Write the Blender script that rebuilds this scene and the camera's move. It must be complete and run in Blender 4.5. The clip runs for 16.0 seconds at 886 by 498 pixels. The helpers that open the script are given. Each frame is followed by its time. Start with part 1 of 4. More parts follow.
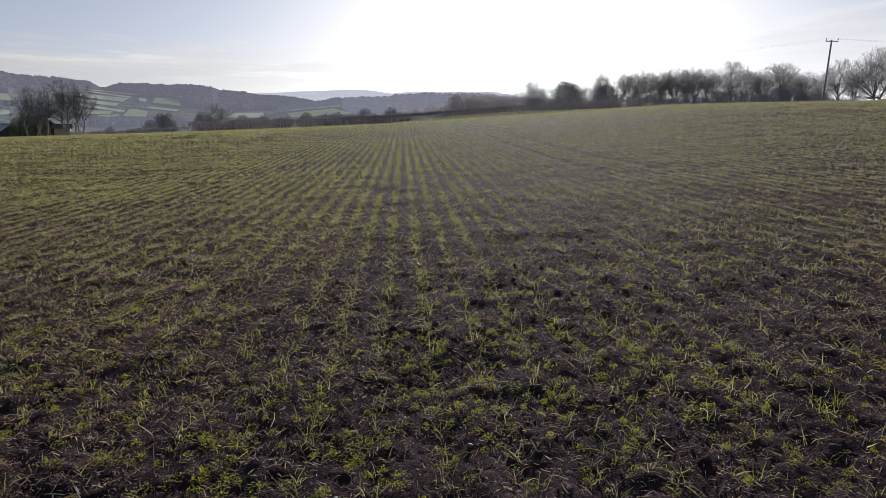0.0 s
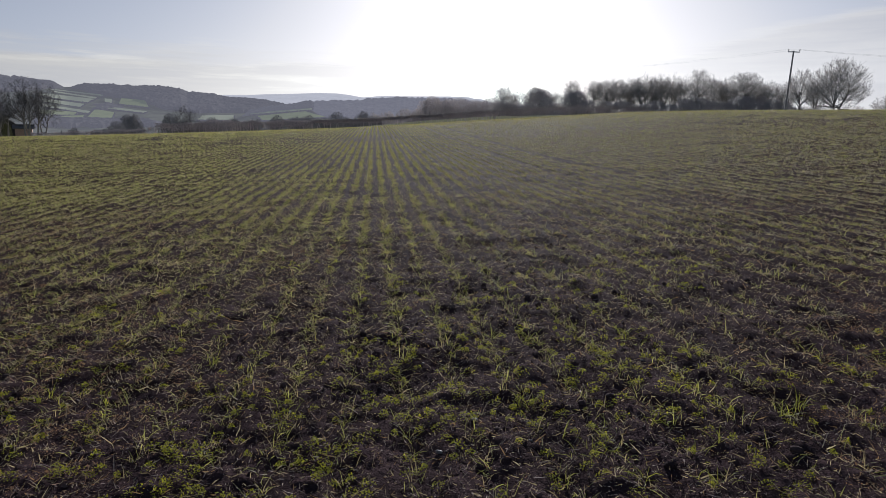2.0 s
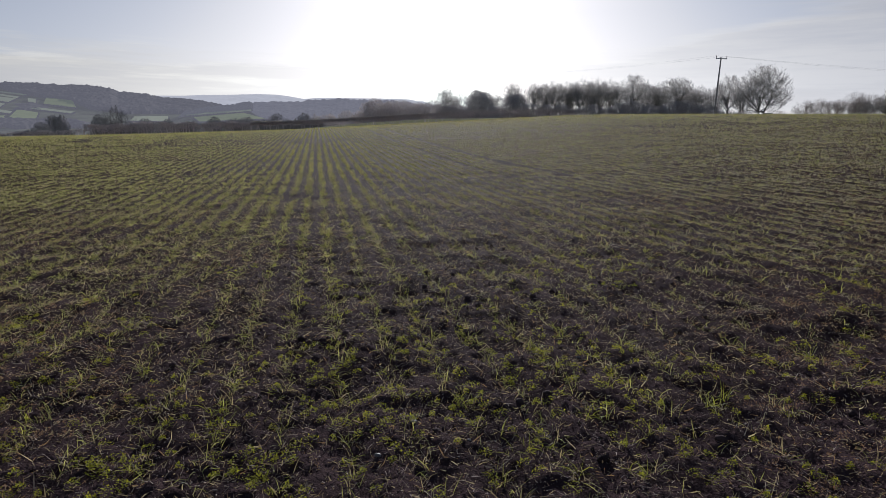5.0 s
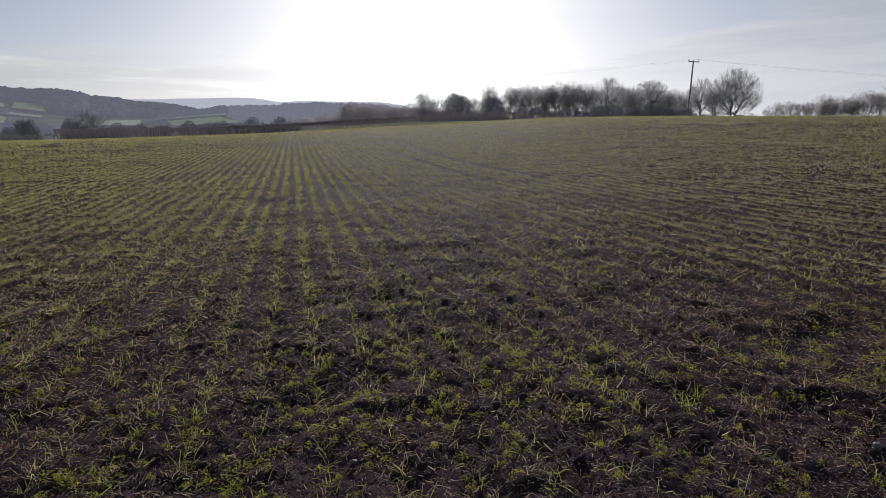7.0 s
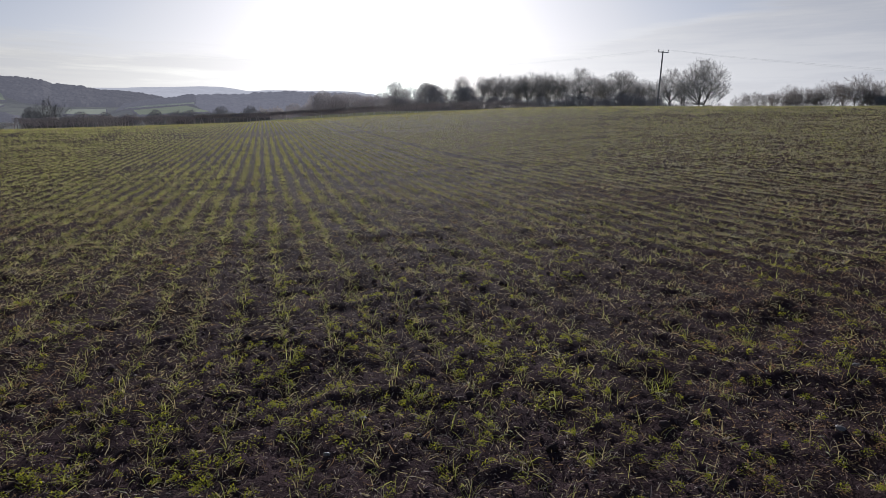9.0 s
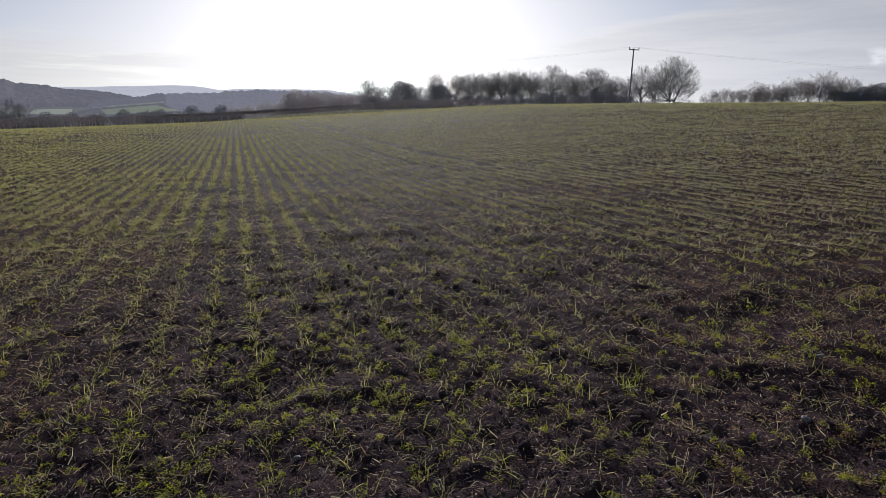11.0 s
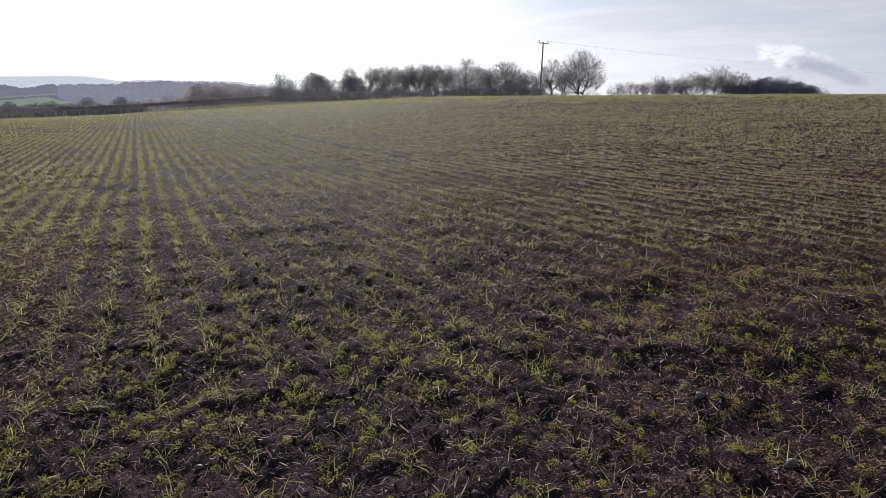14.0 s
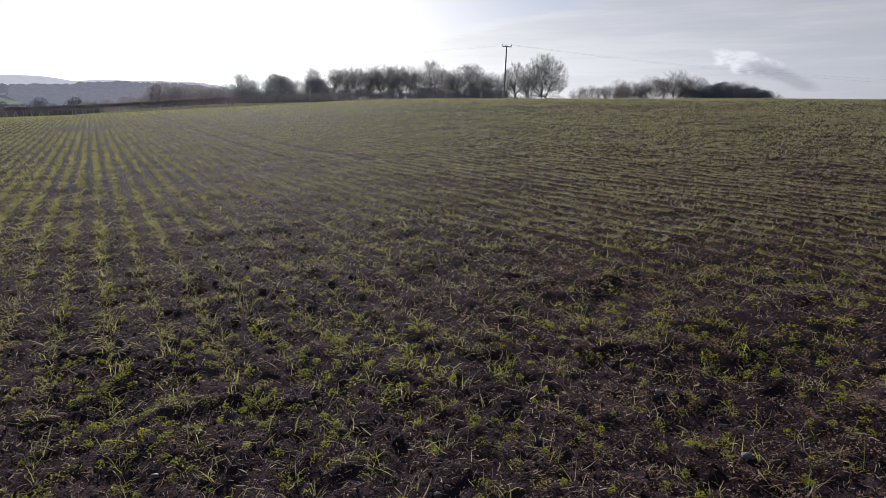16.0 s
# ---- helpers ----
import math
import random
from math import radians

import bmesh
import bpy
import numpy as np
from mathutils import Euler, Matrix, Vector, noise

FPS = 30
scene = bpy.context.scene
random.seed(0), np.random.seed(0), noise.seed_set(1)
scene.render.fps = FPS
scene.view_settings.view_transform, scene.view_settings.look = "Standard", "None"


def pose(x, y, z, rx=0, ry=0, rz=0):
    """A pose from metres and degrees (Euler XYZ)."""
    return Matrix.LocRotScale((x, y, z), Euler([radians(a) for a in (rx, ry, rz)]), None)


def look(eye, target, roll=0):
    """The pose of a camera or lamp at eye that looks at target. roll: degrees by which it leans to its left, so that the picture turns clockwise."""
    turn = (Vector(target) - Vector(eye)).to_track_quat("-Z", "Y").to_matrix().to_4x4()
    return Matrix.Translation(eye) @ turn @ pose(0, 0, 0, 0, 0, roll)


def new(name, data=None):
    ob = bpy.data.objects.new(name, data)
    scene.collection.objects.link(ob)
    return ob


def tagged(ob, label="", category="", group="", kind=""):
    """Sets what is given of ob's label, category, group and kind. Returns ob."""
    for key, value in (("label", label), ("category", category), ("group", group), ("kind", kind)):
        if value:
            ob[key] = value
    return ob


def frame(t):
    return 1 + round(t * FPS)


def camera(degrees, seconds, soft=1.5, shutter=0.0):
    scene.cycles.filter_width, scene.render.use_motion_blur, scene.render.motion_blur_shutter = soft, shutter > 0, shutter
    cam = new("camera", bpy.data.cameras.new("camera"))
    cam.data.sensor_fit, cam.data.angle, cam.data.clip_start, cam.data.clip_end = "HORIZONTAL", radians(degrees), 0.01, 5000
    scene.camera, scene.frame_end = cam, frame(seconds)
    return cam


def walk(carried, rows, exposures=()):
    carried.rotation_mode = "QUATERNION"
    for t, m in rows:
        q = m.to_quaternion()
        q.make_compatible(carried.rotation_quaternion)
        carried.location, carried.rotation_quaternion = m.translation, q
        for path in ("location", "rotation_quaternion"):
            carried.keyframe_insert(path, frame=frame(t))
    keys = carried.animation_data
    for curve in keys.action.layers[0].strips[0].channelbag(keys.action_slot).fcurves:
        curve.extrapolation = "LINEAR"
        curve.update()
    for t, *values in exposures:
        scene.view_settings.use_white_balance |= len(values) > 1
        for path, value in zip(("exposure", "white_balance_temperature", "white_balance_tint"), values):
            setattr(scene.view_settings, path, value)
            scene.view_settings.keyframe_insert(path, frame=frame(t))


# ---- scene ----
cam = camera(70.07, 16.0, soft=0.8)
walk(cam, [
    (0.0, pose(-0.000, -0.000, 1.600, 79.22, 0.00, 0.00)),
    (0.5, pose(0.003, 0.007, 1.600, 79.04, -0.14, -0.39)),
    (1.0, pose(0.008, 0.011, 1.603, 79.24, -0.20, -1.26)),
    (1.5, pose(0.011, 0.010, 1.601, 79.37, -0.49, -2.12)),
    (2.0, pose(0.015, 0.013, 1.603, 79.63, -0.56, -2.47)),
    (2.5, pose(0.023, 0.002, 1.600, 79.62, -0.57, -2.85)),
    (3.0, pose(0.027, 0.002, 1.604, 79.60, -0.57, -3.58)),
    (3.5, pose(0.039, -0.002, 1.602, 79.72, -0.49, -4.71)),
    (4.0, pose(0.040, -0.000, 1.601, 79.85, -0.68, -5.66)),
    (6.3, pose(0.078, 0.012, 1.607, 79.95, -0.37, -9.17)),
    (6.5, pose(0.076, 0.014, 1.607, 80.52, -0.33, -9.23)),
    (7.0, pose(0.077, 0.009, 1.607, 80.17, -0.44, -9.58)),
    (7.5, pose(0.080, 0.017, 1.607, 80.01, -0.85, -10.43)),
    (8.0, pose(0.079, 0.020, 1.603, 79.79, -0.78, -11.19)),
    (8.5, pose(0.083, 0.021, 1.606, 80.08, -0.41, -11.19)),
    (9.0, pose(0.088, 0.026, 1.605, 79.29, -0.47, -12.02)),
    (11.3, pose(0.135, 0.038, 1.606, 79.02, 0.11, -14.74)),
    (11.5, pose(0.144, 0.039, 1.595, 78.51, 0.20, -15.11)),
    (12.0, pose(0.157, 0.050, 1.597, 77.85, 0.06, -16.38)),
    (12.5, pose(0.180, 0.054, 1.594, 78.13, 0.13, -17.76)),
    (13.0, pose(0.186, 0.056, 1.592, 78.00, 0.36, -19.02)),
    (13.5, pose(0.196, 0.057, 1.596, 78.36, 0.13, -20.73)),
    (14.0, pose(0.202, 0.056, 1.599, 78.46, 0.09, -21.78)),
    (14.5, pose(0.215, 0.052, 1.598, 78.65, -0.04, -23.31)),
    (15.0, pose(0.218, 0.049, 1.595, 78.64, 0.04, -24.10)),
    (15.5, pose(0.218, 0.046, 1.593, 78.99, 0.04, -24.52)),
    (16.0, pose(0.222, 0.052, 1.594, 78.67, -0.13, -24.91)),
], exposures=[(0.0, 0.50, 5600, 14), (1.0, 0.43, 5600, 14), (2.0, 0.31, 5600, 14), (4.0, 0.25, 5600, 14), (6.3, 0.27, 5600, 14), (8.0, 0.24, 5600, 14), (9.2, 0.27, 5600, 14), (11.5, 0.42, 5600, 14), (12.0, 0.58, 5600, 14), (12.5, 0.70, 5600, 14), (13.5, 0.76, 5600, 14), (14.0, 0.72, 5600, 14), (16.0, 0.49, 5600, 14)])

# ---- light ----
SUN_AZ, SUN_EL = 7.6, 14.5


def polar(az, dist, z=0.0):
    """A place by its bearing (degrees clockwise from +Y) and distance."""
    return Vector((dist * math.sin(radians(az)), dist * math.cos(radians(az)), z))


def sight(az, el, dist):
    """The place that lies at that bearing, elevation and distance from the standing eye."""
    return polar(az, dist, 1.6 + dist * math.tan(radians(el)))


class Net:
    """A small wrapper for node trees."""

    def __init__(self, tree):
        self.tree = tree
        tree.nodes.clear()

    def add(self, kind, inputs=None, operation=None, use_clamp=None, data_type=None, blend_type=None):
        node = self.tree.nodes.new(kind)
        if operation is not None:
            node.operation = operation
        if use_clamp is not None:
            node.use_clamp = use_clamp
        if data_type is not None:
            node.data_type = data_type
        if blend_type is not None:
            node.blend_type = blend_type
        for k, v in (inputs or {}).items():
            if isinstance(v, bpy.types.NodeSocket):
                self.tree.links.new(v, node.inputs[k])
            else:
                node.inputs[k].default_value = v
        return node

    def math(self, op, a, b=0.0, clamp=False):
        return self.add("ShaderNodeMath", operation=op, use_clamp=clamp, inputs={0: a, 1: b}).outputs[0]

    def mix(self, fac, a, b, blend="MIX"):
        node = self.add("ShaderNodeMix", data_type="RGBA", blend_type=blend, inputs={0: fac, 6: a, 7: b})
        return node.outputs[2]

    def noise(self, vector, scale, detail=4.0, rough=0.55):
        return self.add("ShaderNodeTexNoise", inputs={"Vector": vector, "Scale": scale, "Detail": detail, "Roughness": rough}).outputs[0]

    def ramp(self, fac, low, high):
        return self.add("ShaderNodeMapRange", inputs={0: fac, 1: low, 2: high, 3: 0.0, 4: 1.0}).outputs[0]


world = bpy.data.worlds.new("sky")
scene.world = world
world.use_nodes = True
net = Net(world.node_tree)
sky = net.add("ShaderNodeTexSky")
sky.sky_type, sky.sun_disc, sky.sun_elevation, sky.sun_rotation = "NISHITA", False, radians(SUN_EL), radians(SUN_AZ)
sky.air_density, sky.dust_density, sky.ozone_density, sky.altitude = 1.0, 1.0, 1.0, 100.0
way = net.add("ShaderNodeTexCoord").outputs["Generated"]
flat = net.add("ShaderNodeMapping", inputs={"Vector": way, "Scale": (1.0, 1.0, 13.0)}).outputs[0]
streak = net.ramp(net.noise(flat, 3.2, 7.0, 0.62), 0.42, 0.62)
split = net.add("ShaderNodeSeparateXYZ", inputs={0: way})
# a layer of thin cloud lies low over the valley, with a torn upper edge, under clear sky
torn = net.math("ADD", split.outputs[2], net.math("MULTIPLY", net.math("SUBTRACT", net.noise(flat, 2.6, 8.0, 0.62), 0.5), -0.11))
low = net.ramp(net.math("SUBTRACT", torn, net.math("MULTIPLY", net.ramp(split.outputs[0], 0.35, 0.75), 0.10)), 0.126, 0.100)
veil = net.math("MULTIPLY", low, net.math("ADD", net.math("MULTIPLY", streak, 0.28), 0.72))
grey = net.add("ShaderNodeRGBToBW", inputs={0: sky.outputs[0]}).outputs[0]
# thin cloud scatters the light evenly, so its brightness falls off slowly away from the sun
even = net.math("MULTIPLY", net.math("POWER", net.math("MAXIMUM", grey, 0.01), 0.56), 2.17)
cloud = net.mix(1.0, net.add("ShaderNodeCombineColor", inputs={0: even, 1: even, 2: even}).outputs[0], net.mix(net.ramp(split.outputs[0], 0.25, 0.7), (1.05, 1.012, 0.85, 1.0), (1.14, 1.12, 1.01, 1.0)), "MULTIPLY")
edge = net.math("MULTIPLY", low, net.math("SUBTRACT", 1.0, low))
cloud = net.mix(1.0, cloud, net.mix(streak, (0.93, 0.93, 0.935, 1.0), (1.05, 1.05, 1.035, 1.0)), "MULTIPLY")
cloud = net.mix(1.0, cloud, net.mix(net.math("MULTIPLY", edge, 2.0), (1.0, 1.0, 1.0, 1.0), (1.16, 1.16, 1.15, 1.0)), "MULTIPLY")
blue = net.mix(net.ramp(grey, 4.0, 13.0), (0.835, 0.90, 0.965, 1.0), (1.0, 1.01, 0.945, 1.0))
hue = net.mix(1.0, net.add("ShaderNodeCombineColor", inputs={0: even, 1: even, 2: even}).outputs[0], blue, "MULTIPLY")
hazy = net.math("MULTIPLY", net.ramp(split.outputs[2], 0.5, 0.18), 0.8)
air = net.mix(hazy, sky.outputs[0], hue)
tone = net.mix(net.math("MULTIPLY", veil, 0.9), air, cloud)
# torn bright wisps along the top of the layer
wisp = net.math("MULTIPLY", net.ramp(net.noise(flat, 7.5, 7.0, 0.6), 0.52, 0.66), net.math("MULTIPLY", net.ramp(split.outputs[2], 0.045, 0.075), net.ramp(split.outputs[2], 0.135, 0.10)))
tone = net.mix(net.math("MULTIPLY", net.math("MULTIPLY", wisp, net.ramp(split.outputs[0], 0.45, 0.1)), 0.6), tone, net.mix(1.0, cloud, (1.2, 1.2, 1.17, 1.0), "MULTIPLY"))
# one heaped cloud over the crest of the field
heap_way = sight(49.4, 4.75, 1.0) - Vector((0, 0, 1.6))
turned = net.add("ShaderNodeVectorMath", operation="SUBTRACT", inputs={0: way, 1: tuple(heap_way.normalized())}).outputs[0]
bits = net.add("ShaderNodeSeparateXYZ", inputs={0: turned})
along = net.math("ADD", net.math("MULTIPLY", bits.outputs[0], 0.645), net.math("MULTIPLY", bits.outputs[1], -0.764))
rise = net.math("ADD", bits.outputs[2], net.math("MULTIPLY", along, 0.25))
across_heap, up_heap = net.math("DIVIDE", along, 0.055), net.math("DIVIDE", rise, 0.020)
round_heap = net.math("SUBTRACT", 1.0, net.math("SQRT", net.math("ADD", net.math("MULTIPLY", across_heap, across_heap), net.math("MULTIPLY", up_heap, up_heap))))
squeezed = net.add("ShaderNodeMapping", inputs={"Vector": way, "Scale": (1.0, 1.0, 1.9)}).outputs[0]
puff = net.noise(squeezed, 17.0, 6.0, 0.55)
sunward = net.add("ShaderNodeVectorMath", operation="ADD", inputs={0: squeezed, 1: (-0.0065, 0.0075, 0.012)}).outputs[0]
heap = net.ramp(net.math("ADD", round_heap, net.math("MULTIPLY", net.math("SUBTRACT", puff, 0.5), 1.6)), 0.08, 0.38)
relief = net.math("SUBTRACT", puff, net.noise(sunward, 17.0, 6.0, 0.55))
shade = net.ramp(net.math("ADD", net.math("MULTIPLY", relief, -4.0), net.math("SUBTRACT", net.math("MULTIPLY", across_heap, 0.45), net.math("MULTIPLY", up_heap, 0.35))), -0.35, 0.55)
heap_tone = net.mix(shade, net.mix(1.0, cloud, (1.38, 1.38, 1.36, 1), "MULTIPLY"), net.mix(1.0, cloud, (0.68, 0.69, 0.74, 1), "MULTIPLY"))
tone = net.mix(net.math("MULTIPLY", heap, 0.85), tone, heap_tone)
# its grey tail trails away and sinks to the south
far_along = net.math("DIVIDE", net.math("SUBTRACT", along, 0.048), 0.055)
sunk = net.math("DIVIDE", net.math("ADD", bits.outputs[2], net.math("MULTIPLY", along, 0.40)), 0.011)
tail = net.math("SUBTRACT", 1.0, net.math("SQRT", net.math("ADD", net.math("MULTIPLY", far_along, far_along), net.math("MULTIPLY", sunk, sunk))))
tail = net.ramp(net.math("ADD", tail, net.math("MULTIPLY", net.math("SUBTRACT", puff, 0.5), 1.4)), 0.0, 0.6)
tone = net.mix(net.math("MULTIPLY", tail, 0.75), tone, net.mix(1.0, cloud, (0.70, 0.71, 0.76, 1.0), "MULTIPLY"))
tone = net.mix(1.0, tone, (1.03, 0.99, 1.0, 1.0), "MULTIPLY")
# thin haze keeps the sky about the sun to a broad even glare
glare = net.add("ShaderNodeVectorMath", operation="MINIMUM", inputs={0: tone, 1: (18.5, 18.4, 18.5)}).outputs[0]
back = net.add("ShaderNodeBackground", inputs={"Color": glare, "Strength": 0.062})
net.tree.links.new(back.outputs[0], net.add("ShaderNodeOutputWorld").inputs[0])

sun = new("sun", bpy.data.lights.new("sun", "SUN"))
sun.data.energy, sun.data.angle, sun.data.color = 5.0, radians(0.6), (1.0, 0.93, 0.84)
sun.matrix_world = look(sight(SUN_AZ, SUN_EL, 500), (0, 0, 1.6))

# ---- materials ----


def surface(name, dark, light, scale=3.0, fine=30.0, rough=0.85, bump=0.3, through_light=0.0, metal=0.0, per_piece=0.0, gloss=0.3, air=None, odd=None, tint=(1.5, 1.45, 0.7)):
    """A matt surface: two colours mixed by broad stains and fine grain, with relief; through_light lets light through
    thin leaves.
    air: emission in place of haze, the glow of a backdrop hundreds of metres off."""
    m = bpy.data.materials.new(name)
    m.use_nodes = True
    n = Net(m.node_tree)
    geo = n.add("ShaderNodeNewGeometry")
    spot = geo.outputs["Position"]
    broad, grain = n.noise(spot, scale, 5.0), n.noise(spot, fine, 4.0)
    fac = n.ramp(n.math("ADD", n.math("MULTIPLY", broad, 0.6), n.math("MULTIPLY", grain, 0.4)), 0.34, 0.66)
    colour = n.mix(fac, (*dark, 1), (*light, 1))
    if per_piece:
        swing = n.math("ADD", n.math("MULTIPLY", geo.outputs["Random Per Island"], 2 * per_piece), 1 - per_piece)
        colour = n.mix(1.0, colour, n.add("ShaderNodeCombineColor", inputs={0: swing, 1: swing, 2: swing}).outputs[0], "MULTIPLY")
    if odd:
        pick = n.math("LESS_THAN", n.math("FRACT", n.math("MULTIPLY", geo.outputs["Random Per Island"], 7.3)), odd[1])
        colour = n.mix(pick, colour, (*odd[0], 1))
    relief = n.add("ShaderNodeBump", inputs={"Strength": bump, "Distance": 0.02, "Height": n.math("ADD", broad, grain)})
    shader = n.add("ShaderNodeBsdfPrincipled", inputs={"Base Color": colour, "Roughness": rough, "Metallic": metal, "Specular IOR Level": gloss, "Normal": relief.outputs[0]}).outputs[0]
    if through_light:
        clear = n.add("ShaderNodeBsdfTranslucent", inputs={"Color": n.mix(1.0, colour, (*tint, 1), "MULTIPLY")})
        shader = n.add("ShaderNodeMixShader", inputs={0: through_light, 1: shader, 2: clear.outputs[0]}).outputs[0]
    # haze is added as an even glow over the whole surface
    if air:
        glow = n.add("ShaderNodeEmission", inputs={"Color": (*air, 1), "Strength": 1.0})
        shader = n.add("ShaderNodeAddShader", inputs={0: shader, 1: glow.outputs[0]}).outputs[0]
    n.tree.links.new(shader, n.add("ShaderNodeOutputMaterial").inputs[0])
    return m


SOIL = surface("soil", (0.0175, 0.0108, 0.0108), (0.065, 0.0415, 0.041), 2.2, 75.0, 1.0, 0.9, gloss=0.015)
GRASS = surface("rough_grass", (0.19, 0.195, 0.10), (0.33, 0.32, 0.20), 0.3, 4.0, 1.0, 0.5, 0.12, gloss=0.0)
CLOD = surface("clod_soil", (0.033, 0.0225, 0.021), (0.108, 0.074, 0.068), 8.0, 70.0, 1.0, 0.6, per_piece=0.5, gloss=0.05)
BLADE = surface("cereal_leaf", (0.162, 0.17, 0.05), (0.335, 0.328, 0.145), 0.9, 14.0, 0.62, 0.0, 0.47, per_piece=0.45, gloss=0.16, tint=(1.35, 1.33, 0.76), odd=((0.29, 0.235, 0.18), 0.3))
FRESH_BLADE = surface("fresh_cereal_leaf", (0.14, 0.15, 0.035), (0.26, 0.26, 0.06), 0.9, 14.0, 0.6, 0.0, 0.45, per_piece=0.4, gloss=0.15, tint=(1.35, 1.35, 0.6))
# a desaturated copy of the leaf colour, greyed for glare
PALE_BLADE = surface("glare_greyed_cereal_leaf", (0.15, 0.148, 0.08), (0.30, 0.285, 0.20), 0.9, 14.0, 0.62, 0.0, 0.45, per_piece=0.45, gloss=0.16, tint=(1.2, 1.18, 0.92), odd=((0.26, 0.22, 0.18), 0.35))
WEED = surface("weed_leaf", (0.21, 0.225, 0.022), (0.38, 0.37, 0.04), 1.5, 25.0, 0.8, 0.0, 0.5, per_piece=0.35, gloss=0.06)
RUST = surface("withered_leaf", (0.18, 0.112, 0.065), (0.36, 0.24, 0.14), 2.0, 40.0, 0.9, 0.0, 0.35, per_piece=0.4, gloss=0.06, tint=(1.15, 0.95, 0.75))
STRAW = surface("straw", (0.18, 0.142, 0.125), (0.44, 0.37, 0.325), 2.0, 60.0, 0.9, 0.0, 0.33, per_piece=0.5, gloss=0.1, odd=((0.25, 0.16, 0.12), 0.2))
STONE = surface("flint", (0.10, 0.085, 0.075), (0.19, 0.165, 0.145), 12.0, 80.0, 0.7, 0.4)
BARK = surface("bark", (0.16, 0.145, 0.125), (0.29, 0.26, 0.23), 1.2, 9.0, 0.9, 0.6)
# TWIG, EVERGREEN and SCRUB are paled: haze over the wood put into base colour
TWIG = surface("twigs", (0.27, 0.258, 0.24), (0.42, 0.40, 0.375), 0.8, 6.0, 0.85, 0.0, 0.4, per_piece=0.35, tint=(1.0, 0.98, 0.96))
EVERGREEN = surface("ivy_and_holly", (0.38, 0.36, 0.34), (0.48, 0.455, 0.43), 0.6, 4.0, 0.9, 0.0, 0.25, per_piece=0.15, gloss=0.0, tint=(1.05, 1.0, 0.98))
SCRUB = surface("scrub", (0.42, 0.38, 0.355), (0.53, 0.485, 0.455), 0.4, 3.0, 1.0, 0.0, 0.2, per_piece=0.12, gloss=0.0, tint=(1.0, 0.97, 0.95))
BRAMBLE = surface("bramble", (0.19, 0.183, 0.178), (0.29, 0.278, 0.27), 0.4, 3.0, 1.0, 0.0, 0.12, per_piece=0.15, gloss=0.0, tint=(1.0, 0.98, 0.97))
IVY = surface("ivy", (0.075, 0.08, 0.055), (0.13, 0.135, 0.095), 0.6, 4.0, 0.9, 0.0, 0.12, per_piece=0.25, gloss=0.0)
COPSE_TWIG = surface("copse_twigs", (0.20, 0.18, 0.165), (0.33, 0.30, 0.275), 0.8, 6.0, 0.9, 0.0, 0.35, per_piece=0.3, tint=(1.0, 0.97, 0.95))
DARK_TWIG = surface("dark_twigs", (0.11, 0.10, 0.095), (0.20, 0.183, 0.172), 0.4, 3.0, 0.9, 0.0, per_piece=0.35)
# hedge twigs are lightened in colour to imitate veiling haze
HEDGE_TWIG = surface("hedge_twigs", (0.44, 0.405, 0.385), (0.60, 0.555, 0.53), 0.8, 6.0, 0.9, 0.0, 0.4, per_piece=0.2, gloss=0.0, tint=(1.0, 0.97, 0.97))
# own pale material for the top twigs, a highlight put into colour
LIT_TOP_TWIG = surface("lit_top_twigs", (0.44, 0.42, 0.38), (0.58, 0.55, 0.51), 0.8, 6.0, 0.8, 0.0, 0.5, per_piece=0.3, gloss=0.0, tint=(1.0, 0.98, 0.96))
# distant backdrop across the valley; each air value is haze put in as emission
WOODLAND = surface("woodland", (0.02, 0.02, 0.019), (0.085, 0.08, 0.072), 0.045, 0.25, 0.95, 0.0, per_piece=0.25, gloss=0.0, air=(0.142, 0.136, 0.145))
MID_HAZE_WOOD = surface("mid_haze_woodland", (0.02, 0.02, 0.019), (0.085, 0.08, 0.072), 0.045, 0.25, 0.95, 0.0, per_piece=0.2, gloss=0.0, air=(0.117, 0.112, 0.119))
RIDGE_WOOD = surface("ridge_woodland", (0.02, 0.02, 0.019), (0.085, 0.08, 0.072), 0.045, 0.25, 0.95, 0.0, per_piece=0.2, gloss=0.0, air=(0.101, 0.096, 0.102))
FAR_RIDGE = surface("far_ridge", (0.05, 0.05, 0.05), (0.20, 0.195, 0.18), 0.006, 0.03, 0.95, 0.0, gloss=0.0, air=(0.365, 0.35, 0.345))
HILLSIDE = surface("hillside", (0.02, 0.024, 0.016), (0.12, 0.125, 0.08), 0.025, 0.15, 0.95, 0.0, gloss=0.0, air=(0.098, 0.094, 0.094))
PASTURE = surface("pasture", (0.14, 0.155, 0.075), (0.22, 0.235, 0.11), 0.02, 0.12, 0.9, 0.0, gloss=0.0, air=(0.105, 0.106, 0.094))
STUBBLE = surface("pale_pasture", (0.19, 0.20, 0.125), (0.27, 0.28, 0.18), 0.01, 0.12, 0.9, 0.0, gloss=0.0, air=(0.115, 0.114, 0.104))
POLE_WOOD = surface("weathered_pole", (0.24, 0.215, 0.19), (0.40, 0.365, 0.33), 1.0, 14.0, 0.85, 0.4)
STEEL = surface("galvanised_steel", (0.25, 0.25, 0.26), (0.42, 0.42, 0.43), 3.0, 30.0, 0.5, 0.1, metal=0.8)
GLAZED = surface("brown_porcelain", (0.10, 0.06, 0.045), (0.16, 0.10, 0.07), 6.0, 40.0, 0.25, 0.0)
